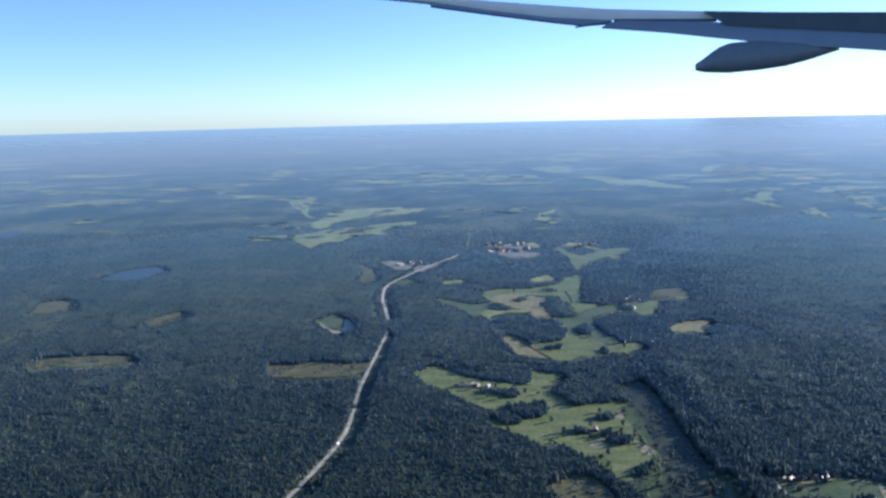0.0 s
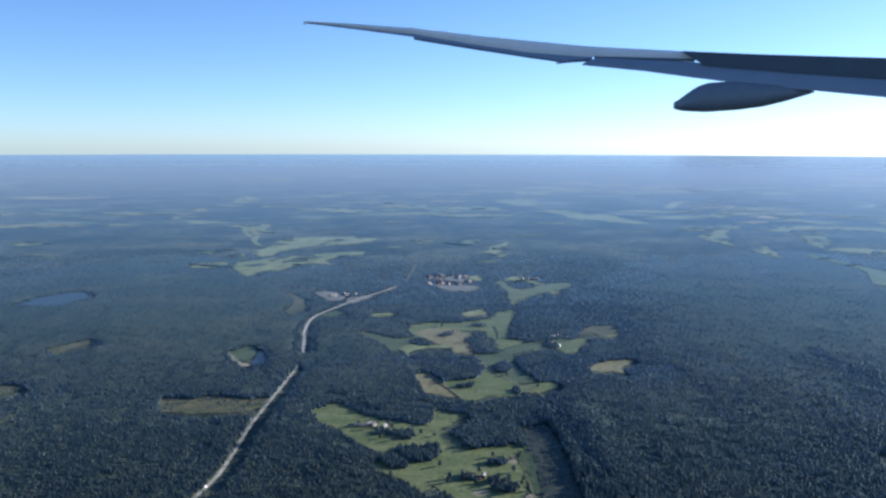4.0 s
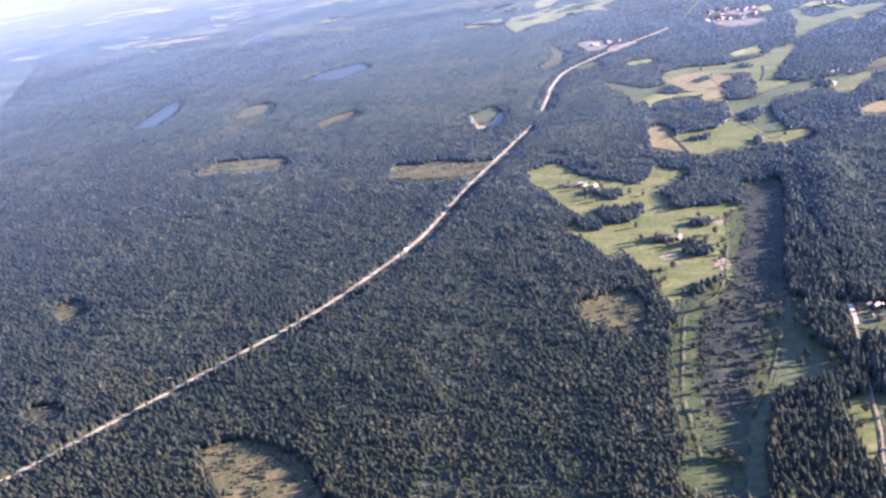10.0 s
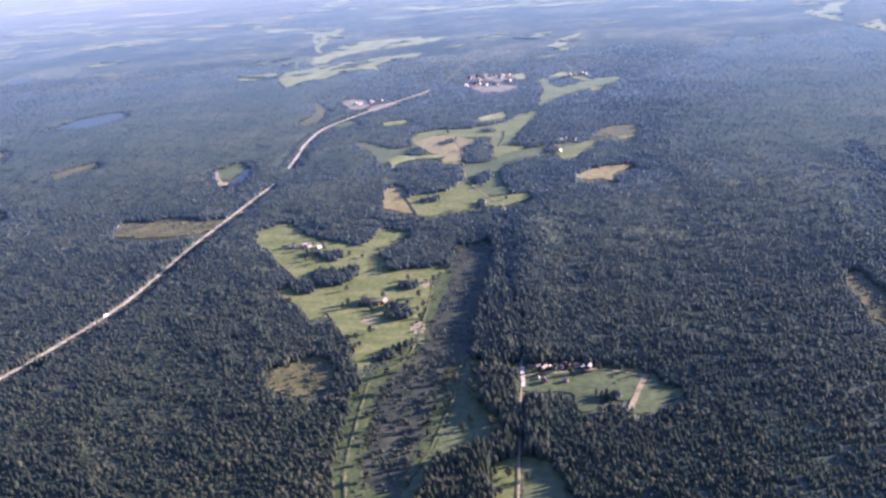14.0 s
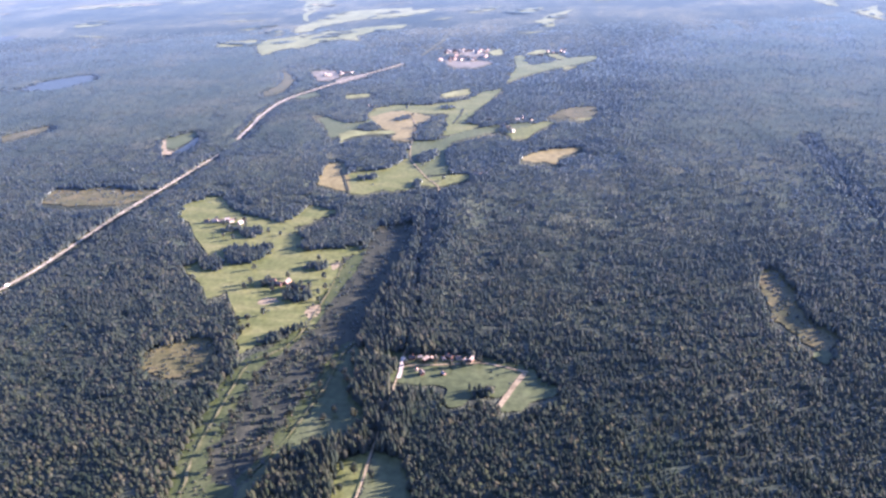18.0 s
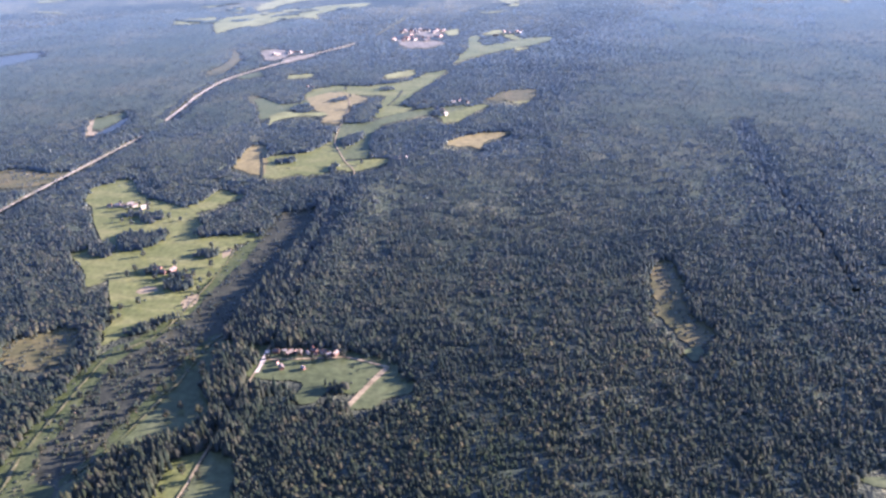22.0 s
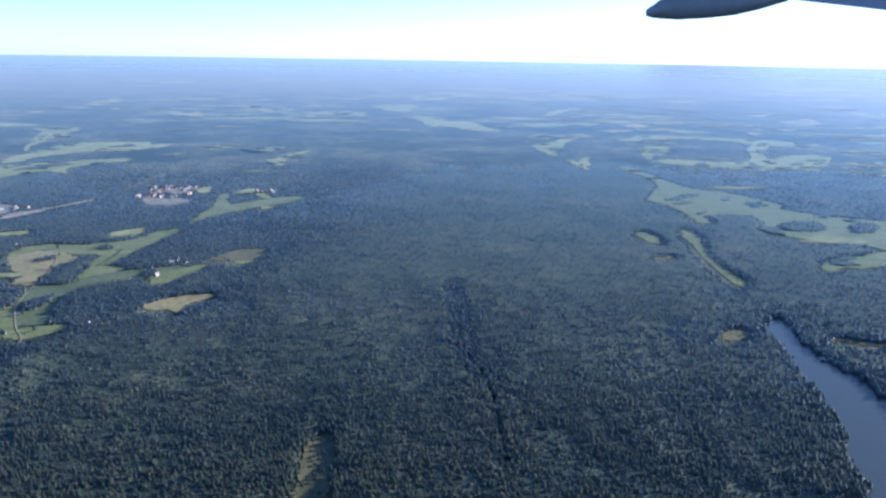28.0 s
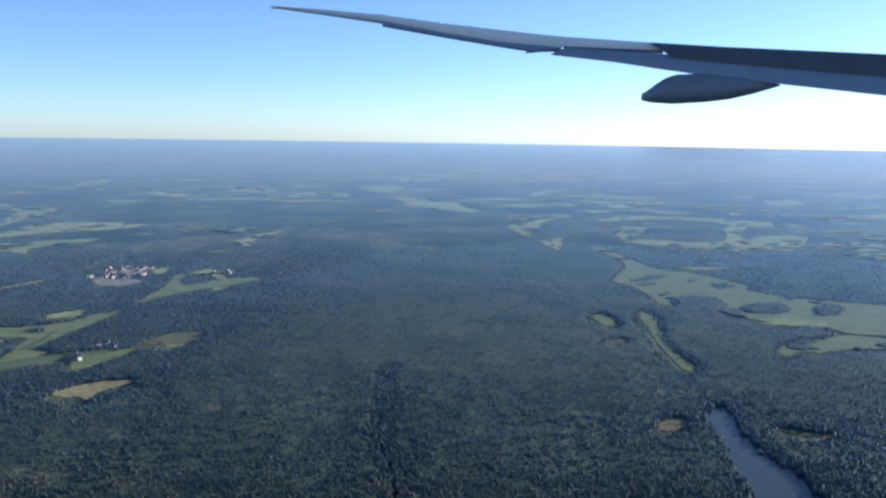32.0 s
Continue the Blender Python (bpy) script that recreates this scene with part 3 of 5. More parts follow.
area("meadow", [(8.3, 49.2), (7.9, 50.8), (7.6, 51.3), (6.3, 51.8), (6.1, 51.2), (5.7, 50.8), (5.3, 51.2), (5.0, 52.0), (4.3, 52.9), (3.5, 53.7), (2.6, 54.4), (2.2, 54.9), (2.8, 55.6), (3.4, 56.9), (2.9, 57.9), (1.8, 59.5), (1.1, 60.6), (0.2, 61.7), (-0.2, 62.3), (-1.6, 63.2), (-2.4, 64.2), (-2.9, 66.2), (2.2, 64.4), (6.7, 62.2), (7.6, 59.7), (8.8, 58.3), (10.5, 54.8), (10.6, 51.5)])
area("dirt", [(8.7, 50.4), (9.0, 51.1), (9.6, 51.0), (10.0, 50.6), (9.5, 50.3), (9.1, 50.1)])
area("dirt", [(11.4, 55.7), (11.8, 56.4), (12.0, 55.5), (11.8, 54.9)])
area("dirt", [(11.8, 49.3), (11.9, 50.2), (12.4, 50.4), (12.7, 49.3), (12.4, 48.5)])
area("scrub", [(5.9, 43.0), (5.3, 44.4), (5.7, 45.0), (6.4, 45.4), (7.0, 46.0), (7.3, 46.4), (7.8, 46.0), (8.3, 45.1), (8.6, 43.9), (8.6, 43.1), (8.2, 42.5), (7.3, 42.6)])
area("pasture", [(16.9, 45.3), (17.5, 45.5), (18.0, 45.4), (18.1, 45.1), (18.4, 45.3), (19.5, 45.3), (20.6, 45.5), (21.4, 45.3), (21.7, 45.3), (23.0, 45.0), (24.3, 44.6), (24.5, 43.8), (23.8, 43.8), (23.1, 42.2), (22.9, 42.1), (22.3, 42.2), (21.7, 42.0), (21.5, 41.3), (21.0, 41.1), (20.7, 41.7), (20.8, 42.5), (20.5, 42.8), (20.0, 42.9), (19.2, 42.8), (18.5, 42.9), (17.9, 43.0), (17.3, 43.7)])
area("pasture", [(23.9, 43.8), (24.5, 43.8), (25.0, 43.3), (25.5, 42.9), (25.5, 42.6), (25.0, 42.2), (24.3, 41.8), (24.0, 41.1), (23.3, 41.0), (23.0, 41.1), (23.3, 42.0)])
area("lake", [(-48.7, 110.7), (-47.2, 111.1), (-47.6, 115.5), (-46.3, 117.8), (-44.4, 120.1), (-41.9, 119.9), (-40.0, 116.0), (-40.7, 113.2), (-41.7, 110.3), (-44.6, 109.5)])
area("lake", [(-87.3, 158.7), (-88.0, 163.5), (-84.3, 165.0), (-81.5, 157.4), (-83.1, 154.2)])
area("lake", [(-61.7, 89.7), (-62.9, 93.8), (-65.6, 101.5), (-65.0, 105.0), (-62.2, 100.6), (-59.1, 94.3), (-58.2, 90.2), (-59.8, 88.8)])
area("dirt", [(-14.1, 84.4), (-13.8, 85.0), (-12.5, 82.3), (-11.7, 80.9), (-11.0, 80.8), (-10.7, 79.6), (-11.7, 79.7)])
area("lake", [(-10.8, 80.4), (-10.9, 83.5), (-11.0, 86.3), (-10.0, 84.2), (-9.4, 81.0), (-9.8, 79.7)])
area("pasture", [(-13.7, 85.2), (-13.1, 86.3), (-12.3, 87.5), (-11.5, 87.0), (-11.4, 84.2), (-11.4, 81.6), (-12.4, 82.5)])
area("scrub", [(-15.0, 66.4), (-15.7, 69.2), (-14.4, 69.8), (-12.7, 69.4), (-12.6, 70.4), (-10.4, 69.8), (-8.7, 69.3), (-7.5, 69.9), (-7.0, 68.1), (-8.1, 66.5), (-9.4, 66.2), (-12.6, 66.1)])
area("pasture", [(-35.9, 72.0), (-32.0, 72.9), (-30.1, 73.5), (-28.9, 73.1), (-29.0, 71.8), (-31.1, 70.8), (-34.3, 70.6)])
area("scrub", [(-32.4, 86.0), (-31.4, 88.6), (-30.1, 90.7), (-29.6, 89.0), (-30.7, 86.2), (-31.3, 84.6)])
area("scrub", [(-47.6, 91.4), (-47.0, 96.5), (-45.4, 97.0), (-44.0, 93.6), (-45.7, 91.4)])
area("hay", [(-80.5, 176.7), (-80.0, 183.7), (-74.2, 182.2), (-74.8, 176.1), (-77.8, 173.7)])
area("scrub", [(-37.7, 69.7), (-37.3, 73.0), (-33.1, 73.9), (-29.4, 73.7), (-28.7, 71.9), (-32.4, 71.7), (-35.3, 71.1)])
area("scrub", [(-47.5, 92.9), (-48.5, 97.1), (-46.5, 98.0), (-44.6, 94.3), (-45.5, 91.7)])
area("scrub", [(-8.6, 30.0), (-8.2, 30.6), (-7.1, 31.2), (-5.5, 31.1), (-4.0, 30.4), (-2.4, 29.2), (-1.1, 27.7), (-5.2, 27.1), (-7.2, 28.8)])
area("scrub", [(-28.2, 41.6), (-29.0, 43.1), (-27.9, 43.6), (-26.9, 42.8), (-26.9, 41.7), (-27.2, 41.0)])
area("scrub", [(36.2, 53.5), (36.3, 55.5), (36.7, 56.4), (37.1, 56.3), (37.3, 55.0), (37.4, 53.1), (37.3, 51.3), (37.5, 49.7), (38.2, 49.4), (38.5, 48.8), (37.9, 47.8), (37.4, 47.3), (37.0, 48.1), (36.4, 50.0), (36.0, 50.4), (36.3, 51.4)])
area("pasture", [(36.9, 46.8), (37.6, 47.3), (37.8, 46.4), (37.3, 46.0)])
area("scrub", [(47.4, 40.4), (48.2, 41.6), (48.9, 42.8), (49.7, 43.5), (49.8, 43.0), (49.2, 41.9), (48.8, 41.0), (48.9, 40.3), (47.9, 39.7)])
area("scrub", [(51.8, 41.5), (52.3, 42.2), (52.7, 42.1), (52.2, 40.5), (51.7, 40.6)])
area("pasture", [(41.9, 38.7), (42.9, 38.8), (44.2, 38.8), (44.3, 38.4), (43.6, 38.2), (42.5, 38.4)])
area("pasture", [(73.8, 126.0), (76.8, 133.0), (79.1, 137.7), (80.1, 145.6), (79.4, 149.9), (78.6, 155.8), (78.4, 160.1), (81.0, 161.0), (81.3, 153.3), (81.8, 146.9), (82.3, 141.1), (83.5, 136.8), (84.6, 135.3), (87.3, 133.4), (89.5, 128.7), (91.4, 123.0), (89.4, 120.2), (91.1, 118.3), (93.3, 115.3), (96.7, 113.6), (103.4, 110.6), (94.3, 96.4), (90.5, 96.9), (89.2, 99.9), (85.9, 100.7), (83.5, 103.4), (81.3, 105.7), (82.1, 108.4), (82.2, 114.4), (78.4, 111.6), (75.8, 110.3), (76.1, 117.2), (75.7, 122.7)])
area("hay", [(83.6, 103.7), (87.7, 104.3), (91.0, 102.1), (89.8, 100.5), (85.9, 100.7)])
area("lake", [(67.3, 73.9), (68.6, 75.3), (69.3, 75.4), (69.2, 73.9), (68.7, 71.7), (68.4, 69.4), (68.4, 67.8), (68.5, 65.8), (68.3, 64.6), (69.0, 64.0), (69.0, 62.7), (68.7, 61.0), (68.7, 59.5), (68.5, 57.5), (68.2, 53.7), (64.2, 47.6), (60.9, 47.7), (62.4, 52.8), (64.2, 57.2), (64.4, 59.3), (65.2, 61.5), (65.3, 63.6), (65.8, 65.9), (66.2, 67.9), (66.8, 70.5), (66.7, 72.2)])
area("pasture", [(70.2, 95.2), (70.7, 94.1), (70.6, 90.2), (70.8, 87.3), (70.9, 85.1), (69.9, 83.7), (69.4, 84.9), (69.6, 88.2), (69.8, 91.3)])
area("pasture", [(72.3, 107.7), (73.1, 105.3), (72.4, 100.6), (70.9, 94.5), (70.2, 95.0), (71.0, 99.8), (71.2, 103.3)])
area("pasture", [(79.7, 89.6), (81.3, 92.7), (83.6, 94.1), (86.6, 95.2), (89.7, 96.7), (93.4, 95.0), (91.1, 91.4), (86.6, 91.2), (83.6, 89.8), (82.4, 90.6), (80.0, 88.6)])
area("scrub", [(62.9, 71.2), (64.3, 72.9), (65.6, 73.5), (65.7, 71.7), (64.9, 70.8), (63.3, 70.3)])
area("scrub", [(70.3, 71.0), (71.9, 70.8), (73.0, 69.9), (75.8, 69.6), (72.9, 69.0), (71.2, 70.2)])
area("pasture", [(66.3, 104.7), (67.7, 106.2), (68.4, 103.3), (68.0, 99.8), (66.7, 100.6)])
area("hay", [(92.4, 192.5), (96.2, 195.0), (94.8, 182.3), (91.0, 175.5), (89.2, 179.1)])
area("hay", [(87.7, 168.4), (95.9, 167.3), (104.1, 166.2), (108.4, 174.0), (113.3, 188.8), (123.4, 206.9), (121.7, 198.3), (113.3, 180.8), (110.7, 171.6), (119.0, 170.4), (126.3, 177.9), (119.7, 166.3), (112.1, 158.3), (106.8, 158.0), (103.9, 160.8), (93.7, 161.0), (88.4, 163.7)])
area("hay", [(68.7, 193.8), (72.8, 196.4), (78.3, 209.1), (86.7, 216.7), (77.1, 199.1), (72.4, 183.6), (69.1, 174.0), (69.5, 183.4)])
area("hay", [(70.6, 167.4), (73.5, 169.2), (77.4, 174.6), (73.6, 164.4), (72.4, 154.2), (71.8, 158.3)])
area("hay", [(74.0, 211.3), (84.1, 217.8), (87.8, 215.4), (77.8, 206.5)])
area("hay", [(117.2, 156.4), (121.7, 155.3), (128.7, 150.3), (126.2, 146.4), (120.6, 149.9)])
area("hay", [(121.4, 166.4), (129.6, 169.4), (138.1, 165.0), (136.0, 161.8), (126.4, 163.6)])
area("scrub", [(23.5, 94.5), (25.1, 96.7), (27.7, 97.2), (26.7, 95.6), (26.9, 92.8), (25.5, 92.4)])
area("hay", [(10.0, 103.6), (11.5, 105.9), (13.5, 107.3), (13.0, 104.8), (11.3, 103.1)])


# ---- roads ----
CLEAR = []


def ribbon(name, line, width, material, z, label, category, rough=0.0):
    d = np.gradient(line, axis=0)
    d /= np.linalg.norm(d, axis=1)[:, None]
    side = np.stack([-d[:, 1], d[:, 0]], 1)
    r = np.random.RandomState(len(line))
    bm = bmesh.new()
    rows = []
    for p, s in zip(line, side):
        w1, w2 = width / 2 + r.normal(0, rough), width / 2 + r.normal(0, rough)
        rows.append((bm.verts.new((*(p - s * w2), z)), bm.verts.new((*(p + s * w1), z))))
    for (a, b), (c, e) in zip(rows, rows[1:]):
        bm.faces.new((a, c, e, b))
    return tagged(part(name, bm, material), label, category, kind="structure")


HIGHWAY = smooth_line([(-22.0, 17.0), (-18.2, 24.5), (-15.5, 30.0), (-14.3, 32.6), (-12.3, 36.9), (-9.9, 42.3), (-8.5, 47.0), (-7.2, 53.7), (-7.1, 63.5), (-6.4, 75.0), (-6.2, 81.5), (-7.2, 91.1), (-7.7, 94.4), (-7.7, 102.1), (-5.2, 109.5), (-2.1, 116.7), (0.2, 121.2), (1.6, 124.6)])
LANE = smooth_line([(18.3, 26.0), (18.4, 33.0), (18.5, 35.2), (18.4, 37.5), (18.3, 40.7), (18.2, 43.8), (18.1, 45.1), (18.1, 48.6), (17.5, 52.2), (17.0, 55.0), (16.4, 58.7), (15.8, 62.4), (15.8, 68.0), (15.5, 70.8), (14.1, 73.3), (12.8, 76.1), (11.9, 78.2), (11.3, 81.0), (10.8, 84.4), (10.4, 87.3), (9.9, 90.3), (9.3, 92.5), (8.6, 94.2)])
TRACK = smooth_line([(23.0, 41.0), (23.3, 42.0), (23.6, 43.0), (23.9, 43.9), (24.0, 44.1)])
FARM_ROAD = smooth_line([(18.2, 44.3), (19.8, 44.5), (21.2, 44.75), (21.9, 44.85), (22.7, 44.65), (24.1, 44.2)])
YARD = smooth_line([(18.12, 45.1), (18.25, 44.3), (18.3, 43.2)])
CUT = smooth_line([(45.2, 85.5), (45.0, 79.2), (44.9, 73.3), (44.9, 68.7), (45.4, 65.8), (45.8, 62.7), (45.9, 59.9), (45.8, 57.0), (45.8, 53.2)])
DITCH = smooth_line([(55.7, 61.5), (56.1, 58.7), (55.9, 54.8), (55.4, 51.5)])
LINK = smooth_line([(3.0, 131.0), (3.4, 137.0), (4.0, 145.9)])
AWAY = np.gradient(HIGHWAY, axis=0)
AWAY = np.stack([-AWAY[:, 1], AWAY[:, 0]], 1) / np.linalg.norm(AWAY, axis=1)[:, None]
ribbon("verge", HIGHWAY + 0.07 * AWAY, 0.46, "verge", 0.038, "grassy verge beside the main road", "verge", 0.06)
ribbon("road", HIGHWAY + 0.075 * AWAY, 0.085, "road", 0.042, "pale carriageway of the main road through forest", "road", 0.006)
ribbon("road", HIGHWAY - 0.06 * AWAY, 0.085, "road", 0.042, "pale carriageway of the main road through forest", "road", 0.006)
ribbon("road", LANE, 0.095, "dirt", 0.042, "narrow pale country lane past the farms", "road", 0.008)
ribbon("road", YARD, 0.2, "road", 0.049, "pale gravel yard where the lane meets the farm road", "road", 0.02)
ribbon("road", TRACK, 0.26, "dirt", 0.042, "pale farm track across a meadow", "road", 0.01)
ribbon("road", FARM_ROAD, 0.14, "dirt", 0.045, "gravel road in front of the farm", "road", 0.012)
for way in ([(12.2, 56.0), (12.4, 51.4), (12.4, 47.4), (11.9, 45.3), (10.9, 44.2), (10.9, 41.8), (11.1, 39.2), (11.3, 36.9), (11.8, 34.8), (12.4, 32.6)],
            [(15.4, 46.4), (15.1, 44.7), (15.1, 42.2), (14.9, 39.9), (14.6, 37.8), (14.1, 36.0)]):
    ribbon("footpath", smooth_line(way), 0.07, "verge", 0.046, "pale sandy path along the reeds", "path", 0.03)
ribbon("road", LINK, 0.3, "verge", 0.044, "pale forest road beyond the works", "road", 0.02)
# flat dark strips stand in for hedge and lane lines between fields
for way in ([(6.6, 75.1), (7.8, 72.2), (9.0, 68.9)], [(13.8, 97.0), (13.9, 93.7), (13.7, 90.5)], [(5.9, 86.7), (7.8, 86.6), (8.8, 85.0)]):
    ribbon("ditch", smooth_line(way), 0.16, "marsh", 0.046, "flat dark strip marking the line between two fields", "ditch", 0.03)
# pale strip added to widen the distant road to fit the camera's view
ribbon("road_widening", HIGHWAY[HIGHWAY[:, 1] > 82], 0.27, "road", 0.0405, "pale strip widening the main road in the distance", "road", 0.02)
ribbon("clearing", DITCH, 0.2, "marsh", 0.036, "dark narrow ditch cut through the forest", "clearing", 0.06)
ribbon("clearing", CUT, 0.16, "marsh", 0.036, "dark narrow ditch strip cut through the forest", "clearing", 0.08)
CLEAR += [(HIGHWAY[HIGHWAY[:, 1] < 80], 0.27), (HIGHWAY[HIGHWAY[:, 1] > 86], 0.45), (LANE[(LANE[:, 1] > 49) & (LANE[:, 1] < 63)], 0.11), (LANE[LANE[:, 1] < 47], 0.19), (LANE, 0.11), (TRACK, 0.1), (FARM_ROAD, 0.12), (CUT, 0.06), (CUT[CUT[:, 1] < 67], 0.14), (DITCH, 0.09), (LINK, 0.4)]


# ---- the ground ----
def grove(pts):
    GROVES.append(smooth_loop(pts, 2, 0.05))


grove([(110.7, 166.0), (109.8, 163.8), (109.1, 162.5), (108.0, 162.8), (107.9, 163.9), (107.4, 164.5), (106.7, 165.6), (108.3, 167.8), (110.3, 169.5), (110.8, 169.0), (111.6, 167.9), (112.0, 167.3)])
grove([(96.2, 148.6), (94.4, 147.8), (93.2, 146.8), (92.1, 145.9), (90.7, 146.2), (91.1, 147.3), (91.3, 148.2), (90.8, 148.8), (92.1, 150.0), (94.0, 151.0), (94.8, 150.6), (96.0, 149.5)])
grove([(16.3, 45.4), (17.9, 44.9), (18.0, 42.6), (18.0, 40.2), (17.2, 40.6), (16.5, 42.0), (16.2, 43.9)])
grove([(14.9, 37.1), (16.2, 38.0), (17.6, 38.7), (17.2, 37.2), (16.6, 34.6), (16.5, 30.8), (14.7, 30.8), (14.7, 34.6)])
grove([(3.9, 57.6), (4.1, 58.5), (5.0, 58.1), (5.8, 57.9), (6.0, 58.6), (6.6, 58.5), (7.0, 57.2), (6.7, 56.5), (6.0, 55.5), (5.0, 55.5), (4.4, 56.4)])
grove([(3.5, 61.5), (4.3, 61.8), (5.1, 60.9), (5.1, 59.9), (4.4, 59.9), (3.5, 60.8)])
grove([(2.9, 56.0), (3.7, 56.4), (4.6, 55.5), (4.8, 54.5), (4.0, 54.6), (3.3, 55.0)])
grove([(9.7, 55.3), (10.3, 55.7), (11.2, 55.9), (11.4, 55.0), (10.6, 54.9)])
grove([(10.0, 51.5), (10.6, 51.8), (11.6, 51.8), (11.6, 50.7), (10.8, 50.5), (10.2, 50.8)])
grove([(10.4, 45.9), (11.1, 46.9), (11.9, 47.7), (12.5, 48.0), (12.5, 47.6), (11.7, 46.8), (11.0, 45.9)])
grove([(8.0, 53.1), (8.5, 53.3), (8.9, 52.7), (8.6, 52.4), (8.2, 52.6)])
grove([(9.8, 52.4), (10.3, 52.6), (10.9, 52.4), (10.5, 52.1), (10.0, 52.1)])
grove([(1.9, 61.5), (2.8, 61.9), (3.5, 61.5), (3.1, 61.0), (2.3, 60.9)])
grove([(8.3, 58.8), (9.2, 59.2), (10.2, 58.8), (10.0, 58.0), (9.0, 58.0)])
grove([(7.4, 92.2), (7.8, 93.8), (8.6, 94.4), (9.1, 93.3), (8.4, 92.2), (7.7, 91.6)])
grove([(4.3, 88.9), (4.6, 91.0), (5.3, 91.6), (6.3, 90.0), (6.9, 88.3), (5.9, 88.0)])
grove([(10.9, 86.1), (10.7, 89.4), (11.0, 91.5), (11.7, 92.8), (12.7, 92.2), (13.2, 89.7), (13.3, 86.8), (12.6, 85.0), (11.6, 84.3)])
grove([(12.3, 78.0), (12.5, 79.8), (13.2, 81.0), (13.8, 81.2), (13.9, 78.8), (13.7, 77.5), (12.8, 77.1)])
grove([(8.4, 72.9), (9.2, 73.6), (10.2, 73.5), (10.0, 72.7), (9.2, 72.4)])
grove([(11.2, 97.6), (11.6, 98.6), (12.5, 98.4), (12.8, 97.0), (11.8, 96.4)])
grove([(13.4, 71.3), (13.6, 72.5), (13.9, 72.2), (13.9, 70.7)])
grove([(18.2, 88.1), (18.9, 89.1), (19.5, 88.6), (19.8, 86.3), (18.9, 86.7)])
grove([(19.2, 127.1), (21.3, 126.8), (22.8, 124.1), (21.2, 122.4), (19.7, 123.7)])
grove([(-23.7, 163.7), (-19.1, 167.7), (-15.9, 168.5), (-17.3, 164.6), (-20.9, 161.1)])
grove([(-20.8, 152.4), (-15.4, 156.1), (-13.5, 156.7), (-15.8, 153.0), (-18.9, 149.2)])
grove([(-26.3, 146.5), (-22.9, 148.8), (-21.4, 147.1), (-23.6, 144.4)])
grove([(21.5, 42.3), (21.9, 42.6), (22.4, 42.6), (22.9, 42.4), (22.6, 42.0), (21.9, 41.9)])
grove([(76.1, 126.5), (79.8, 130.7), (83.2, 132.2), (81.6, 128.4), (77.4, 125.6)])
grove([(84.0, 126.3), (85.9, 128.1), (86.2, 126.8), (84.1, 125.0)])
grove([(84.1, 109.4), (87.5, 112.1), (90.3, 112.1), (90.3, 109.2), (88.4, 106.4), (85.3, 106.0), (83.6, 107.2)])
grove([(92.4, 108.9), (95.7, 111.9), (97.1, 110.6), (93.7, 105.5), (90.9, 105.2)])
grove([(83.7, 97.9), (87.0, 100.4), (89.8, 99.9), (87.6, 96.9), (83.8, 95.5)])
grove([(77.5, 115.0), (80.9, 116.6), (84.2, 115.9), (83.3, 110.4), (79.6, 104.8), (76.2, 104.2), (77.2, 109.3)])
grove([(86.1, 124.2), (89.0, 125.5), (89.1, 122.2), (86.1, 120.5)])
grove([(91.5, 116.0), (94.4, 117.6), (94.8, 115.4), (91.9, 113.9)])


def open_ground(x, y):
    """Where forest may stand: off the open land, and set back from its near side by a tree's height as seen on the slant from the air."""
    free = np.ones(len(x), bool)
    dx, dy = x - 26.0, y - 11.0
    tall = np.interp(y, [40, 62, 84, 110, 160], [0.54, 0.54, 0.40, 0.28, 0.12])
    for px, py in ((x, y), (x + dx * tall / 20, y + dy * tall / 20), (x + dx * tall / 30, y + dy * tall / 30), (x + dx * tall / 60, y + dy * tall / 60)):
        for loop in OPEN:
            free &= ~inside(px, py, loop)
        for line, width in CLEAR[:3]:
            free &= ~near_line(px, py, line, width * 0.6)
    for loop in GROVES:
        free |= inside(x, y, loop)
    for loop in WATER:
        free &= ~inside(x, y, loop)
    for line, width in CLEAR:
        free &= ~near_line(x, y, line, width)
    return free


GX, GY, CELL = np.arange(-120.0, 140.0, 0.5), np.arange(-20.0, 130.0, 0.5), 0.5


def relief():
    """Low wooded hills that come down to the open land."""
    gx, gy = np.meshgrid(GX, GY)
    m = open_ground(gx.ravel(), gy.ravel()).reshape(gx.shape).astype(float)
    for size in (7, 7, 5):
        for axis in (0, 1):
            m = sum(np.roll(m, k, axis) for k in range(-(size // 2), size // 2 + 1)) / size
    global INNER
    INNER = m > 0.995
    m = np.clip((m - 0.6) / 0.4, 0, 1)
    edge = np.clip(np.minimum.reduce([gx - GX[0], GX[-1] - gx, gy - GY[0], GY[-1] - gy]) / 15, 0, 1)
    hills = np.clip(0.55 + 0.55 * waves(gx, gy, 14.0, 3) + 0.25 * waves(gx, gy, 5.0, 4), 0, 1.6)
    ridge = 0.42 * np.exp(-(((gx - 17.6) / 1.5) ** 2)) * np.clip((gy - 35) / 8, 0, 1) * np.clip((70 - gy) / 6, 0, 1)
    return (0.05 * hills + ridge) * m * edge


RELIEF = relief()


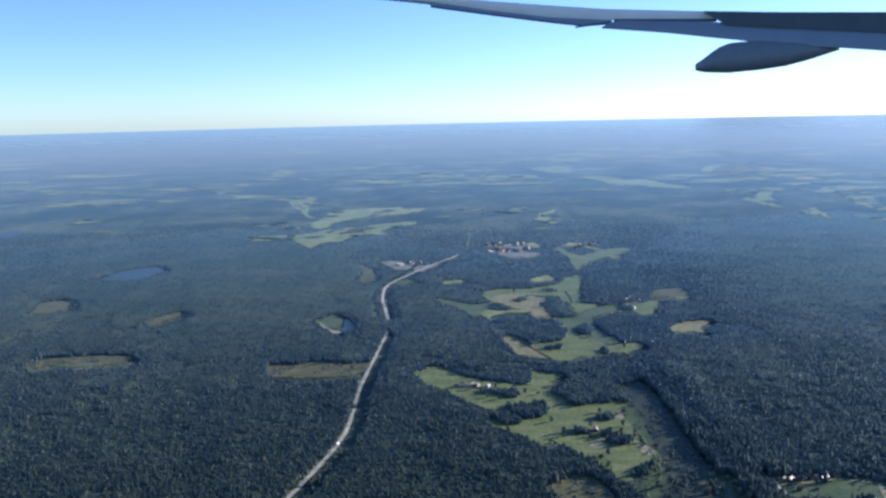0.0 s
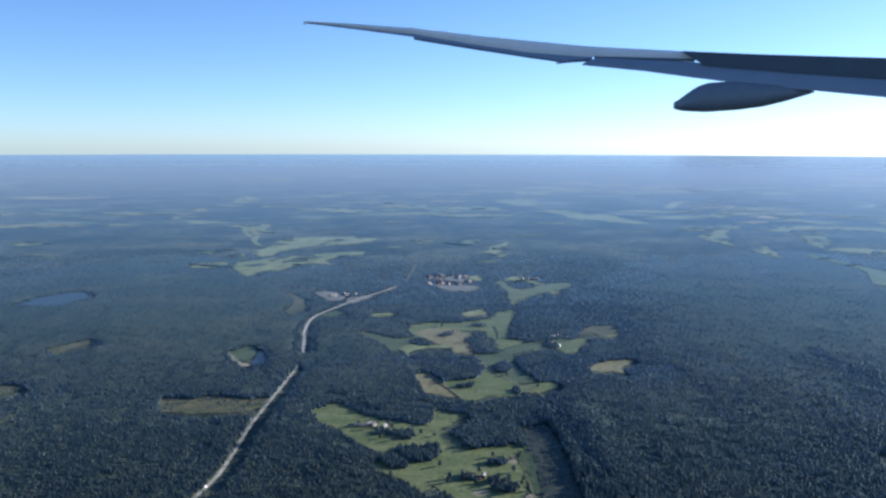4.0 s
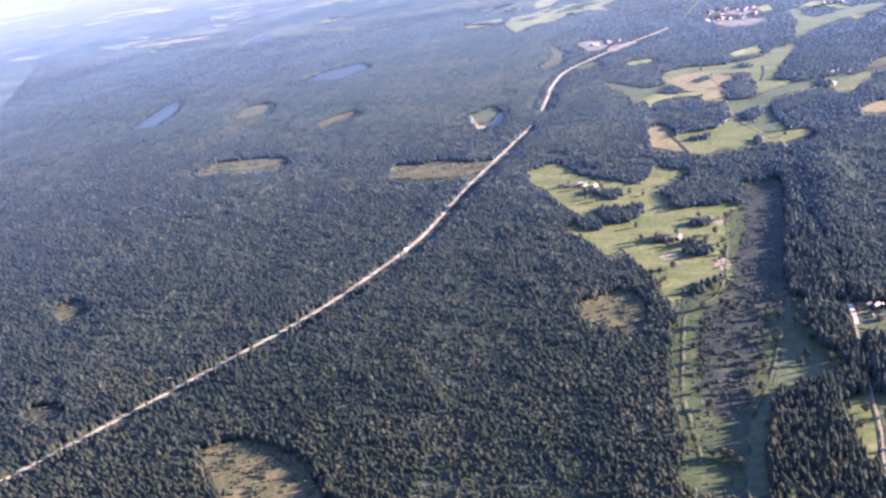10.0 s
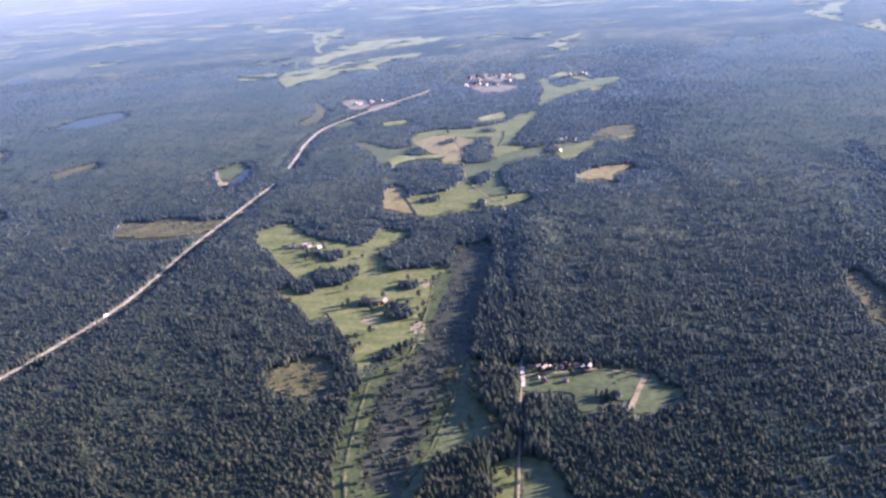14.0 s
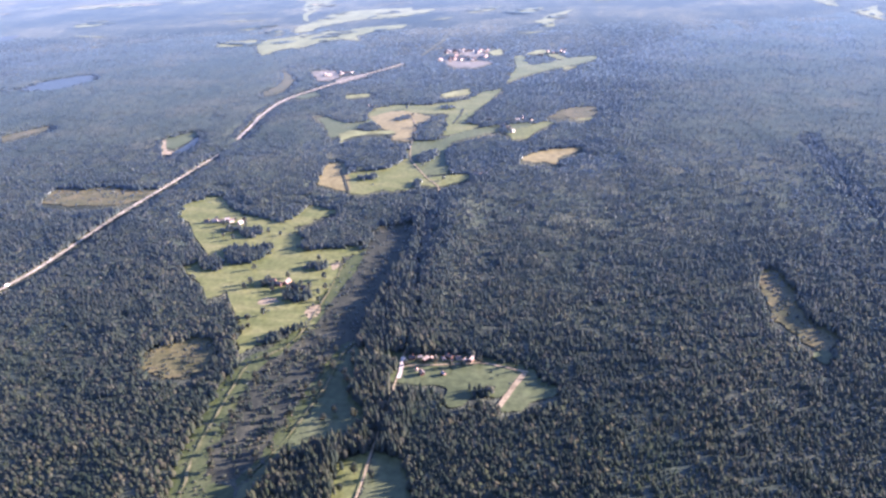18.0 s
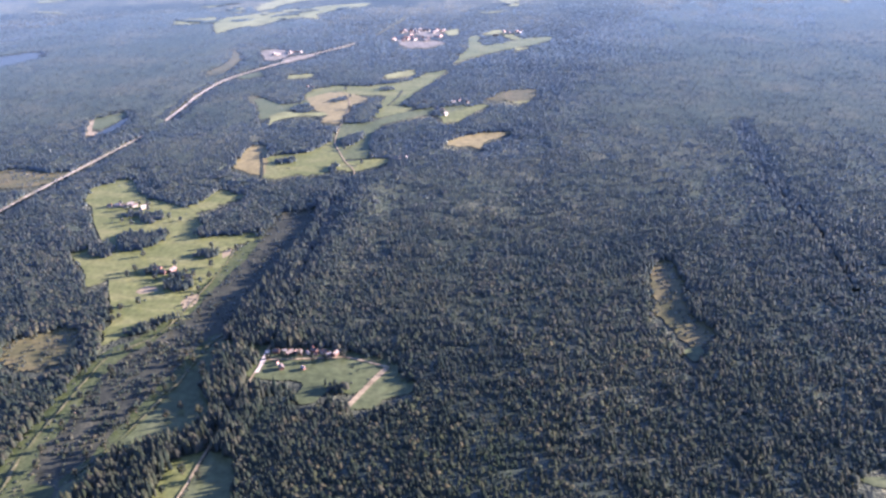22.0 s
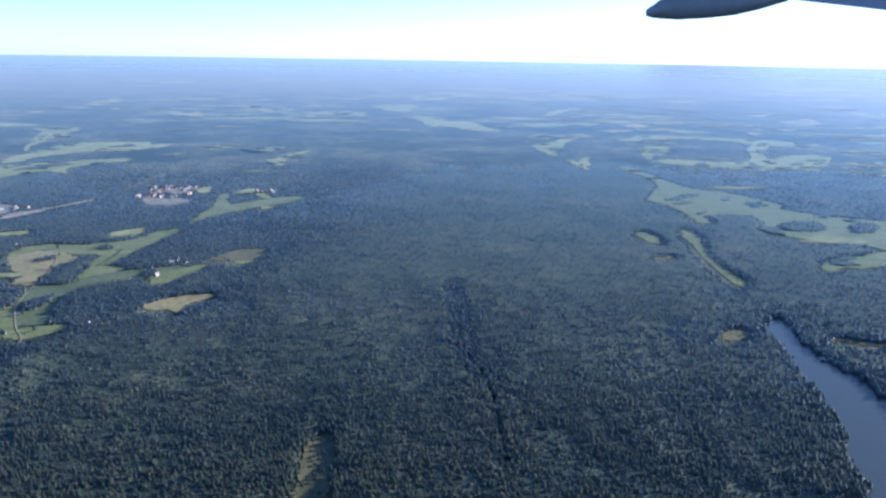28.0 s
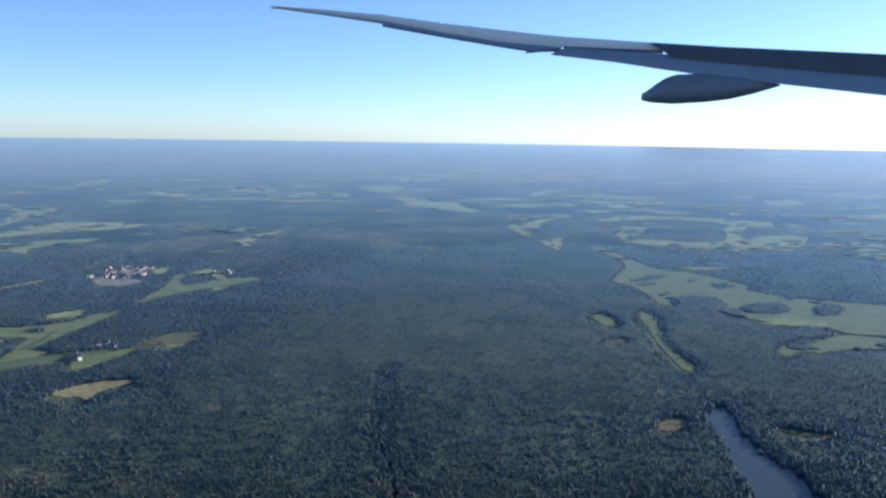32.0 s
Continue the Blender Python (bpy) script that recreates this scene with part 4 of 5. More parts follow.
def rise(x, y):
    """The ground's height."""
    u, v = np.clip((x - GX[0]) / CELL, 0, len(GX) - 1.001), np.clip((y - GY[0]) / CELL, 0, len(GY) - 1.001)
    i, j = u.astype(int), v.astype(int)
    p, q = u - i, v - j
    return RELIEF[j, i] * (1 - p) * (1 - q) + RELIEF[j, i + 1] * p * (1 - q) + RELIEF[j + 1, i] * (1 - p) * q + RELIEF[j + 1, i + 1] * p * q


def ground_sheet(radius=1840.0, centre=(23.0, 10.0)):
    """One sheet, fine in the near valley and wide out to the horizon."""
    far = np.array([20, 50, 90, 150, 230, 340, 500, 700, 1000, 1400, 1900.0])
    xs = np.concatenate([GX[0] - far[::-1], GX[::2], GX[-1] + far])
    ys = np.concatenate([GY[0] - far[::-1], GY[::2], GY[-1] + far])
    gx, gy = np.meshgrid(xs, ys)
    x, y = gx.ravel(), gy.ravel()
    z = rise(x, y)
    dx, dy = x - centre[0], y - centre[1]
    k = np.minimum(1, radius / np.maximum(1, np.hypot(dx, dy)))
    v = np.stack([centre[0] + dx * k, centre[1] + dy * k, z - 0.004], 1)
    w, h = len(xs), len(ys)
    i, j = np.meshgrid(np.arange(w - 1), np.arange(h - 1))
    a = (j * w + i).ravel()
    me = bpy.data.meshes.new("ground")
    me.from_pydata(v.tolist(), [], np.stack([a, a + 1, a + w + 1, a + w], 1).tolist())
    me.materials.append(M["ground"])
    me.polygons.foreach_set("use_smooth", [True] * len(me.polygons))
    return tagged(new("ground", me), "wide dark forest floor reaching to the horizon", "ground", kind="structure")


ground_sheet()


# ---- forest ----
def stands(x, y, size=4.6):
    """The forest's stands, each planted in its own year: the number of the one at each place."""
    wx = x + 0.7 * waves(x, y, 4.0, 51) + 0.25 * waves(x, y, 1.3, 52)
    wy = (y + 0.7 * waves(x, y, 4.0, 53) + 0.25 * waves(x, y, 1.3, 54)) * 0.8
    i, j = np.floor(wx / size).astype(int), np.floor(wy / size).astype(int)
    best, number = np.full(len(x), 1e9), np.zeros(len(x), int)
    for a in (-1, 0, 1):
        for b in (-1, 0, 1):
            code = ((i + a) * 7919 + (j + b) * 104729) % 1999
            d = np.hypot((i + a + SEED[code, 0]) * size - wx, (j + b + SEED[code, 1]) * size - wy)
            number, best = np.where(d < best, code, number), np.minimum(d, best)
    return number


SEED = np.random.RandomState(5).uniform(0, 1, (1999, 5))
STAND_HEIGHT = np.where(SEED[:, 2] < 0.62, 0.94 + 0.2 * SEED[:, 2], np.where(SEED[:, 2] < 0.86, 0.76 + 0.5 * (SEED[:, 2] - 0.62), 0.6 + 0.9 * (SEED[:, 2] - 0.86)))
SPRUCE = [(0.10, 0.9), (0.52, 0.9)]  # height and breadth of the crown's rings
ROUND = [(0.20, 0.95), (0.68, 0.95)]
FAR_SPRUCE = [(0.10, 0.9), (0.54, 0.95)]
FAR_ROUND = [(0.15, 0.8), (0.66, 1.0)]
TINY = [(0.3, 1.0)]
SPRUCE_TOP = [(0.36, 0.95)]  # crowns that stand up to the chest in the canopy
ROUND_TOP = [(0.36, 0.8), (0.74, 0.9)]


def crowns(name, material, x, y, height, breadth, rings, sides, seed, label):
    """Many crowns in one mesh: rings of uneven branches that end in a tip."""
    r = np.random.RandomState(seed)
    n, k = len(x), len(rings)
    turn = r.uniform(0, 2 * math.pi, n)
    per = k * sides + 1
    v = np.empty((n, per, 3), np.float32)
    ground = rise(x, y) - 0.004
    for i, (h, b) in enumerate(rings):
        for j in range(sides):
            a = turn + 2 * math.pi * (j + 0.5 * (i % 2)) / sides
            rad = breadth * b * r.uniform(0.75, 1.25, n)
            c = i * sides + j
            v[:, c, 0], v[:, c, 1] = x + rad * np.cos(a), y + rad * np.sin(a)
            v[:, c, 2] = ground + height * (h + r.uniform(-0.025, 0.025, n))
    v[:, -1, 0], v[:, -1, 1], v[:, -1, 2] = x + r.normal(0, 0.03, n) * breadth, y + r.normal(0, 0.03, n) * breadth, ground + height
    tris = []
    for i in range(k - 1):
        for j in range(sides):
            a, b = i * sides + j, i * sides + (j + 1) % sides
            tris += [(a, b, a + sides), (b, b + sides, a + sides)]
    tris += [((k - 1) * sides + j, (k - 1) * sides + (j + 1) % sides, per - 1) for j in range(sides)]
    f = (np.array(tris, np.int32)[None] + (np.arange(n, dtype=np.int32) * per)[:, None, None]).reshape(-1)
    me = bpy.data.meshes.new(name)
    me.vertices.add(n * per)
    me.vertices.foreach_set("co", v.reshape(-1))
    me.loops.add(len(f))
    me.loops.foreach_set("vertex_index", f)
    me.polygons.add(len(f) // 3)
    me.polygons.foreach_set("loop_start", np.arange(0, len(f), 3, dtype=np.int32))
    me.update(calc_edges=True)
    me.materials.append(M[material])
    return tagged(new(name, me), label, "forest", kind="stuff")


def woods(y0, y1, left, right, step, tall, broad, far, seed, fade=0.0):
    """Trees over a stretch of the plan, in stands of their own height, kind and density. left, right: the stretch's x at y0 and at y1; fade: how far they thin out towards y1."""
    r = np.random.RandomState(seed)
    lo, hi = min(left), max(right)
    gx, gy = np.meshgrid(np.arange(lo, hi, step), np.arange(y0, y1, step))
    x, y = gx.ravel() + r.uniform(-0.48, 0.48, gx.size) * step, gy.ravel() + r.uniform(-0.48, 0.48, gx.size) * step
    s = (y - y0) / (y1 - y0)
    keep = (x > left[0] + s * (left[1] - left[0])) & (x < right[0] + s * (right[1] - right[0]))
    keep &= r.uniform(0, 1, len(x)) > (0 if far < 2 else fade) * s**1.1
    x, y = x[keep], y[keep]
    stand = stands(x, y)
    low = np.zeros(len(x), bool)
    stunted = np.ones(len(x))
    for loop, share, size in THIN:
        there = inside(x, y, loop)
        low |= there & (r.uniform(0, 1, len(x)) < share * np.clip(1 + 0.9 * waves(x, y, 1.6, 9), 0, 3))
        stunted[there] = size
    jx, jy = r.normal(0, 0.09, len(x)), r.normal(0, 0.09, len(x))
    keep = (low | (open_ground(x + jx, y + jy) & ~near_line(x, y, HIGHWAY, 0.13))) & (r.uniform(0, 1, len(x)) < np.clip(1.12 + 0.45 * waves(x + 0.5 * waves(x, y, 2.0, 17), y + 0.5 * waves(x, y, 2.0, 18), 3.5, 6), 0.6, 1))
    x, y, stand, low, stunted = x[keep], y[keep], stand[keep], low[keep], stunted[keep]
    h = tall * STAND_HEIGHT[stand] * r.uniform(0.68, 1.25, len(x)) * np.clip(1 + 0.13 * waves(x + 0.6 * waves(x, y, 1.7, 27), y + 0.6 * waves(x, y, 1.7, 28), 2.9, 26), 0.78, 1.25) * np.where(low, stunted * r.uniform(0.12, 0.4, len(x)), 1.0) * (1 - 0.75 * fade * (y - y0) / (y1 - y0))
    h = h * np.where((x > 14.6) & (x < np.interp(y, [30, 46.4, 46.6, 66], [19.6, 19.6, 17.6, 15.6])) & (y > 30) & (y < 66) & ~low, np.where(y < 46.5, 1.5, 1.45), 1.0)  # trees raised on the valley's eastern side to deepen their shadow on it
    kind = r.uniform(0, 1, len(x)) > 0.12 + 0.5 * SEED[stand, 3] ** 1.5
    young = ((STAND_HEIGHT[stand] < 0.75) | (SEED[stand, 4] > 0.93)) & (r.uniform(0, 1, len(x)) > 0.3 + 0.5 * waves(x, y, 1.1, 4))
    h = h * np.where((STAND_HEIGHT[stand] < 0.75) & ~young & ~low, 1.3, 1.0)
    cell = INNER[np.clip(((y - GY[0]) / CELL).round().astype(int), 0, len(GY) - 1), np.clip(((x - GX[0]) / CELL).round().astype(int), 0, len(GX) - 1)]
    deep = cell & ~low & (far < 2)
    b = broad * r.uniform(0.6, 1.5, len(x)) * np.where(low, 0.65, 1.0)
    for pick, name, mat, shape, sides, wide, label in (
        (young & deep, "young_forest", "sapling", [(0.45, 0.95)], 4, 0.9, "light olive young trees in a replanted stand"),
        (kind & deep & ~young, "spruce_forest", "spruce", SPRUCE_TOP, 4, 0.92, "dense dark green spruce forest"),
        (~kind & deep & ~young, "birch_forest", "leaf", ROUND_TOP, 4, 1.1, "olive green broadleaved trees mixed into the forest"),
        (kind & ~deep, "spruce_forest", "spruce", (SPRUCE, FAR_SPRUCE, TINY)[far], 4, 0.92, "dark green spruces along the forest's edge" if far < 2 else "dense dark green spruce forest"),
        (~kind & ~deep, "birch_forest", "leaf", (ROUND, FAR_ROUND, TINY)[far], 4, 1.05, "olive green broadleaved trees along the forest's edge" if far < 2 else "olive green broadleaved trees mixed into the forest"),
    ):
        if pick.any():
            crowns(name, mat, x[pick], y[pick], h[pick] * (1.0 if mat == "spruce" else 0.84), wide * b[pick], shape, sides, seed + 1, label)


woods(-16.0, 23.0, (-26.0, -28.0), (58.0, 54.0), 0.42, 0.42, 0.27, 2, 41)
woods(23.0, 62.0, (-26.0, -62.0), (46.0, 78.0), 0.155, 0.42, 0.1, 0, 11)
woods(62.0, 84.0, (-62.0, -84.0), (78.0, 98.0), 0.185, 0.42, 0.118, 1, 21, 0.38)
woods(84.0, 110.0, (-84.0, -106.0), (98.0, 121.0), 0.25, 0.30, 0.150, 2, 25, 0.36)
woods(110.0, 162.0, (-106.0, -150.0), (121.0, 165.0), 0.36, 0.22, 0.2, 2, 31, 0.9)


def canopy(step=0.42):
    """The closed roof of smaller trees and branches out of which the tall crowns rise; it comes down to the floor at the forest's edges and towards the distance."""
    xs, ys = np.arange(-115.0, 135.0, step), np.arange(-18.0, 166.0, step)
    gx, gy = np.meshgrid(xs, ys)
    x, y = gx.ravel(), gy.ravel()
    free = open_ground(x, y)
    for line, width in CLEAR[:-3]:
        free &= ~near_line(x, y, line, width + 0.22)
    free = free.reshape(gx.shape)
    free = free & np.roll(free, 1, 0) & np.roll(free, -1, 0) & np.roll(free, 1, 1) & np.roll(free, -1, 1)
    r = np.random.RandomState(61)
    fall = np.clip((152.0 + 12.0 * waves(gx, 0 * gy, 60.0, 23) + 5.0 * waves(gx, gy, 11.0, 24) - gy) / 60.0, 0, 1) * np.clip((gx + 115.0) / 10, 0, 1) * np.clip((135.0 - gx) / 10, 0, 1)
    roof = (np.interp(gy, [32, 48, 66, 100], [0.185, 0.212, 0.255, 0.20]) + 0.018 * waves(gx, gy, 2.2, 14) + r.normal(0, 0.012, gx.shape)) * STAND_HEIGHT[stands(x, y)].reshape(gx.shape)
    free &= fall > 0.02
    z = np.where(free, roof * fall, -0.06) + rise(x, y).reshape(gx.shape)
    w = len(xs)
    i, j = np.meshgrid(np.arange(w - 1), np.arange(len(ys) - 1))
    used = (free[:-1, :-1] | free[1:, :-1] | free[:-1, 1:] | free[1:, 1:]).ravel()
    a = (j * w + i).ravel()[used]
    jx, jy = r.uniform(-0.12, 0.12, gx.shape), r.uniform(-0.12, 0.12, gx.shape)
    me = bpy.data.meshes.new("canopy")
    me.from_pydata(np.stack([(gx + jx).ravel(), (gy + jy).ravel(), z.ravel()], 1).tolist(), [], np.stack([a, a + 1, a + w + 1, a + w], 1).tolist())
    me.materials.append(M["canopy"])
    me.polygons.foreach_set("use_smooth", [True] * len(me.polygons))
    return tagged(new("forest_canopy", me), "closed green roof of the forest's smaller trees", "forest", kind="stuff")


canopy()


# ---- far farmland ----
def far_fields():
    """Hundreds of small fields in clusters, out to the horizon."""
    r = np.random.RandomState(77)
    bms = {"hay": bmesh.new(), "far_pale": bmesh.new(), "meadow": bmesh.new()}
    for k in range(150):
        az, dist = r.uniform(-62, 62), math.exp(r.uniform(math.log(230), math.log(1300)))
        cx, cy = 28 + dist * math.sin(radians(az)), 12 + dist * math.cos(radians(az))
        for j in range(r.randint(2, 8)):
            w, d = dist * r.uniform(0.006, 0.05), dist * r.uniform(0.006, 0.024)
            ox, oy = cx + r.normal(0, dist * 0.06), cy + r.normal(0, dist * 0.03)
            tilt = radians(r.uniform(-30, 30))
            u = r.uniform()
            bm = bms["hay" if u < 0.5 else ("far_pale" if u < 0.7 else "meadow")]
            ring = []
            for a in np.linspace(0, 2 * math.pi, 18, endpoint=False):
                q = r.uniform(0.35, 1.2)
                p, v = w * q * math.cos(a), d * q * math.sin(a)
                ring.append(bm.verts.new((ox + p * math.cos(tilt) - v * math.sin(tilt), oy + p * math.sin(tilt) + v * math.cos(tilt), 0.012 + 0.0001 * k + 0.00001 * j)))
            bm.faces.new(ring)
    for k in range(90):  # narrow strips nearer by
        az, dist = r.uniform(-58, 58), r.uniform(168, 330)
        w, d = dist * r.uniform(0.008, 0.032), dist * r.uniform(0.004, 0.011)
        ox, oy, tilt = 28 + dist * math.sin(radians(az)), 12 + dist * math.cos(radians(az)), radians(r.uniform(-35, 35))
        bm = bms[("hay", "hay", "meadow", "far_pale")[r.randint(4)]]
        ring = []
        for a in np.linspace(0, 2 * math.pi, 20, endpoint=False):
            q = r.uniform(0.3, 1.2)
            p, v = w * q * math.cos(a), d * q * math.sin(a)
            ring.append(bm.verts.new((ox + p * math.cos(tilt) - v * math.sin(tilt), oy + p * math.sin(tilt) + v * math.cos(tilt), 0.045 + 0.0001 * k)))
        bm.faces.new(ring)
    for k in range(90):  # the scattered farms of the eastern plain
        az, dist = r.uniform(12, 50), r.uniform(172, 420)
        w, d = dist * r.uniform(0.006, 0.03), dist * r.uniform(0.003, 0.009)
        ox, oy, tilt = 28 + dist * math.sin(radians(az)), 12 + dist * math.cos(radians(az)), radians(r.uniform(-25, 25))
        if oy < 168:
            continue
        bm = bms[("hay", "hay", "meadow", "far_pale")[r.randint(4)]]
        ring = []
        for a in np.linspace(0, 2 * math.pi, 20, endpoint=False):
            q = r.uniform(0.25, 1.3)
            p, v = w * q * math.cos(a), d * q * math.sin(a)
            ring.append(bm.verts.new((ox + p * math.cos(tilt) - v * math.sin(tilt), oy + p * math.sin(tilt) + v * math.cos(tilt), 0.056 + 0.0001 * k)))
        bm.faces.new(ring)
    for kind, bm in bms.items():
        tagged(part("far_field", bm, kind), "hazy patchwork of distant fields", "field", kind="stuff")


far_fields()


def far_woods():
    """Copses and rows of trees that break up the distant fields: low uneven mounds of foliage."""
    r = np.random.RandomState(19)
    bm = bmesh.new()
    for loop in FAR_OPEN:
        lo, hi = loop.min(0), loop.max(0)
        if min(hi - lo) < 4.0:
            continue
        for k in range(int((6 + 0.5 * (hi[0] - lo[0])) * (1.0 if lo[1] < 200 else 0.35))):
            c = lo + (hi - lo) * r.uniform(0, 1, 2)
            w, d, tilt = r.uniform(0.25, 1.6) * (1 + c[1] / 200), r.uniform(0.25, 0.9) * (1 + c[1] / 200), r.normal(0.3, 0.4)
            if not inside(np.array([c[0]]), np.array([c[1]]), loop)[0]:
                continue
            top, low = [], []
            for a in np.linspace(0, 2 * math.pi, 10, endpoint=False):
                q = r.uniform(0.7, 1.2)
                u, v = w * q * math.cos(a), d * q * math.sin(a)
                x, y = c[0] + u * math.cos(tilt) - v * math.sin(tilt), c[1] + u * math.sin(tilt) + v * math.cos(tilt)
                low.append(bm.verts.new((x, y, 0.0)))
                top.append(bm.verts.new((c[0] + 0.8 * (x - c[0]), c[1] + 0.8 * (y - c[1]), r.uniform(0.07, 0.15))))
            for i in range(10):
                bm.faces.new((low[i], low[(i + 1) % 10], top[(i + 1) % 10], top[i]))
            bm.faces.new(top)
    tagged(part("far_wood", bm, "canopy"), "dark copses between the distant fields", "forest", kind="stuff")


far_woods()


# ---- houses ----
def house(x, y, turn, length=0.36, width=0.22, height=0.13, walls="wall_red", roof="roof_dark", label="red wooden farmhouse with a dark gable roof", group="farm buildings"):
    base = new("house")
    base.matrix_world = pose(x, y, 0.0 if y > 130 else 0.03, 0, 0, turn)
    tagged(base, label, "house", group)
    a, b, h, g = length / 2, width / 2, height, width * 0.42
    bm = bmesh.new()
    v = [bm.verts.new(p) for p in ((-a, -b, -0.15), (a, -b, -0.15), (a, b, -0.15), (-a, b, -0.15), (-a, -b, h), (a, -b, h), (a, b, h), (-a, b, h), (-a, 0, h + g), (a, 0, h + g))]
    for f in ((0, 1, 5, 4), (2, 3, 7, 6), (1, 2, 6, 9, 5), (3, 0, 4, 8, 7), (3, 2, 1, 0)):
        bm.faces.new([v[i] for i in f])
    part("wall", bm, walls, base)
    e, over, up = 0.02, 0.015, 0.008
    bm = bmesh.new()
    for s in (-1, 1):
        top = [(-a - e, 0, h + g + up), (a + e, 0, h + g + up), (a + e, s * (b + over), h - 0.01 + up), (-a - e, s * (b + over), h - 0.01 + up)]
        u, l = [bm.verts.new(p) for p in top], [bm.verts.new((p[0], p[1], p[2] - 0.008)) for p in top]
        bm.faces.new(u), bm.faces.new(l[::-1])
        for i in range(4):
            bm.faces.new((u[i], l[i], l[(i + 1) % 4], u[(i + 1) % 4]))
    part("roof", bm, roof, base)
    bm = bmesh.new()
    bmesh.ops.create_cube(bm, size=1, matrix=pose(a * 0.3, 0.01, h + g + 0.02) @ Matrix.Diagonal((0.025, 0.025, 0.05, 1)))
    part("chimney", bm, "roof_tile", base)
    return base


for x, y, turn, long, wide in ((8.6, 53.1, 10, 0.5, 0.28), (9.2, 52.7, -15, 0.42, 0.24), (9.6, 53.0, 80, 0.5, 0.26), (10.1, 52.5, 5, 0.42, 0.24), (10.8, 52.3, 30, 0.32, 0.2)):
    house(x, y, turn, long, wide, walls="wall_red", roof="roof_dark", label="farmhouse with a dark gable roof on a meadow")
for i, (x, y) in enumerate(((0.4, 62.6), (0.9, 62.75), (1.4, 62.7), (1.7, 63.0), (2.1, 62.8), (2.9, 62.5))):
    house(x, y, 12 * i, 0.38, 0.22, walls="wall_white", roof="roof_steel" if i % 2 else "roof_dark", label="pale farm building at the meadow's edge")
for i, (x, y) in enumerate(((18.6, 44.95), (18.95, 45.05), (19.25, 44.9), (19.5, 45.05), (19.75, 44.9), (20.1, 45.0), (20.35, 45.2), (20.5, 44.9), (20.8, 45.1), (21.1, 44.95), (21.4, 45.0), (19.0, 43.95), (19.3, 43.65), (20.3, 43.7))):
    house(x, y, 25 * i, (0.3, 0.2, 0.34, 0.16)[i % 4], (0.19, 0.14, 0.2, 0.11)[i % 4], (0.12, 0.09, 0.12, 0.07)[i % 4], walls="wall_white" if i in (1, 5, 8, 11) else "wall_red", roof=("roof_dark", "roof_steel", "roof_dark", "roof_pink")[i % 4], label="small house beside the gravel farm road", group="roadside houses")
for i, (x, y) in enumerate(((19.2, 90.9), (19.9, 91.5), (20.4, 91.9), (20.3, 92.7), (21.2, 91.5), (18.7, 89.2), (19.3, 88.6), (19.8, 87.2), (3.2, 98.2), (3.9, 97.7), (17.1, 91.3), (18.1, 73.8), (18.5, 73.6), (18.8, 73.9))):
    house(x, y, 35 * i, 0.4, 0.25, walls="wall_white", roof="roof_steel" if i % 2 else "roof_dark", label="pale village house among fields", group="village houses")


r = random.Random(5)
for cx, cy, wide, deep, count in ((9.0, 133.2, 7.0, 3.4, 28), (9.6, 127.6, 6.5, 4.0, 24), (21.2, 130.6, 4.5, 4.0, 7), (-5.5, 116.5, 5.0, 4.0, 8)):
    for k in range(count):
        house(cx + r.uniform(-1, 1) * wide / 2, cy + r.uniform(-1, 1) * deep / 2, r.uniform(0, 180), r.uniform(0.28, 0.75), r.uniform(0.2, 0.36), 0.1, "wall_white", r.choice(["roof_steel", "roof_steel", "roof_pink", "roof_dark"]), "large pale shed on a gravel yard", "sheds of the works")


# ---- the aircraft's wing ----
# oversized and set far off, to fit the camera's view
REACH = 4700.0 / 1474.0  # the wing hangs far off, so that it keeps its place beside the flying eye
WING = new("aircraft_wing")
WING.matrix_world = pose(23.0, 10.0, 20.0, 82.22, -0.87, -2.53)
tagged(WING, "slender grey airliner wing with flap and fairing in flight", "aircraft wing")


def along(stations, u):
    """The wing's edge at u, along its stations."""
    s = np.array(stations, float)
    return float(np.interp(u, s[:, 0], s[:, 1]))


# edges as they stand in the camera's view (u: outboard is minus; v: up), before scaling by REACH
TOP = [(-281, 427), (-224, 423), (-94, 411.5), (16, 396.5), (116, 385), (216, 374), (381, 363), (516, 355), (784, 343), (1200, 326)]
SEAM = [(-281, 424), (-124, 406), (-89, 402), (16, 384), (116, 370), (216, 361), (400, 348), (516, 332), (784, 310), (1200, 276)]
REAR = [(-281, 422.5), (-184, 409), (-124, 399), (-89, 390), (16, 371), (116, 354), (161, 347), (216, 347), (316, 330), (416, 314), (516, 300), (616, 289), (784, 270), (1200, 226)]


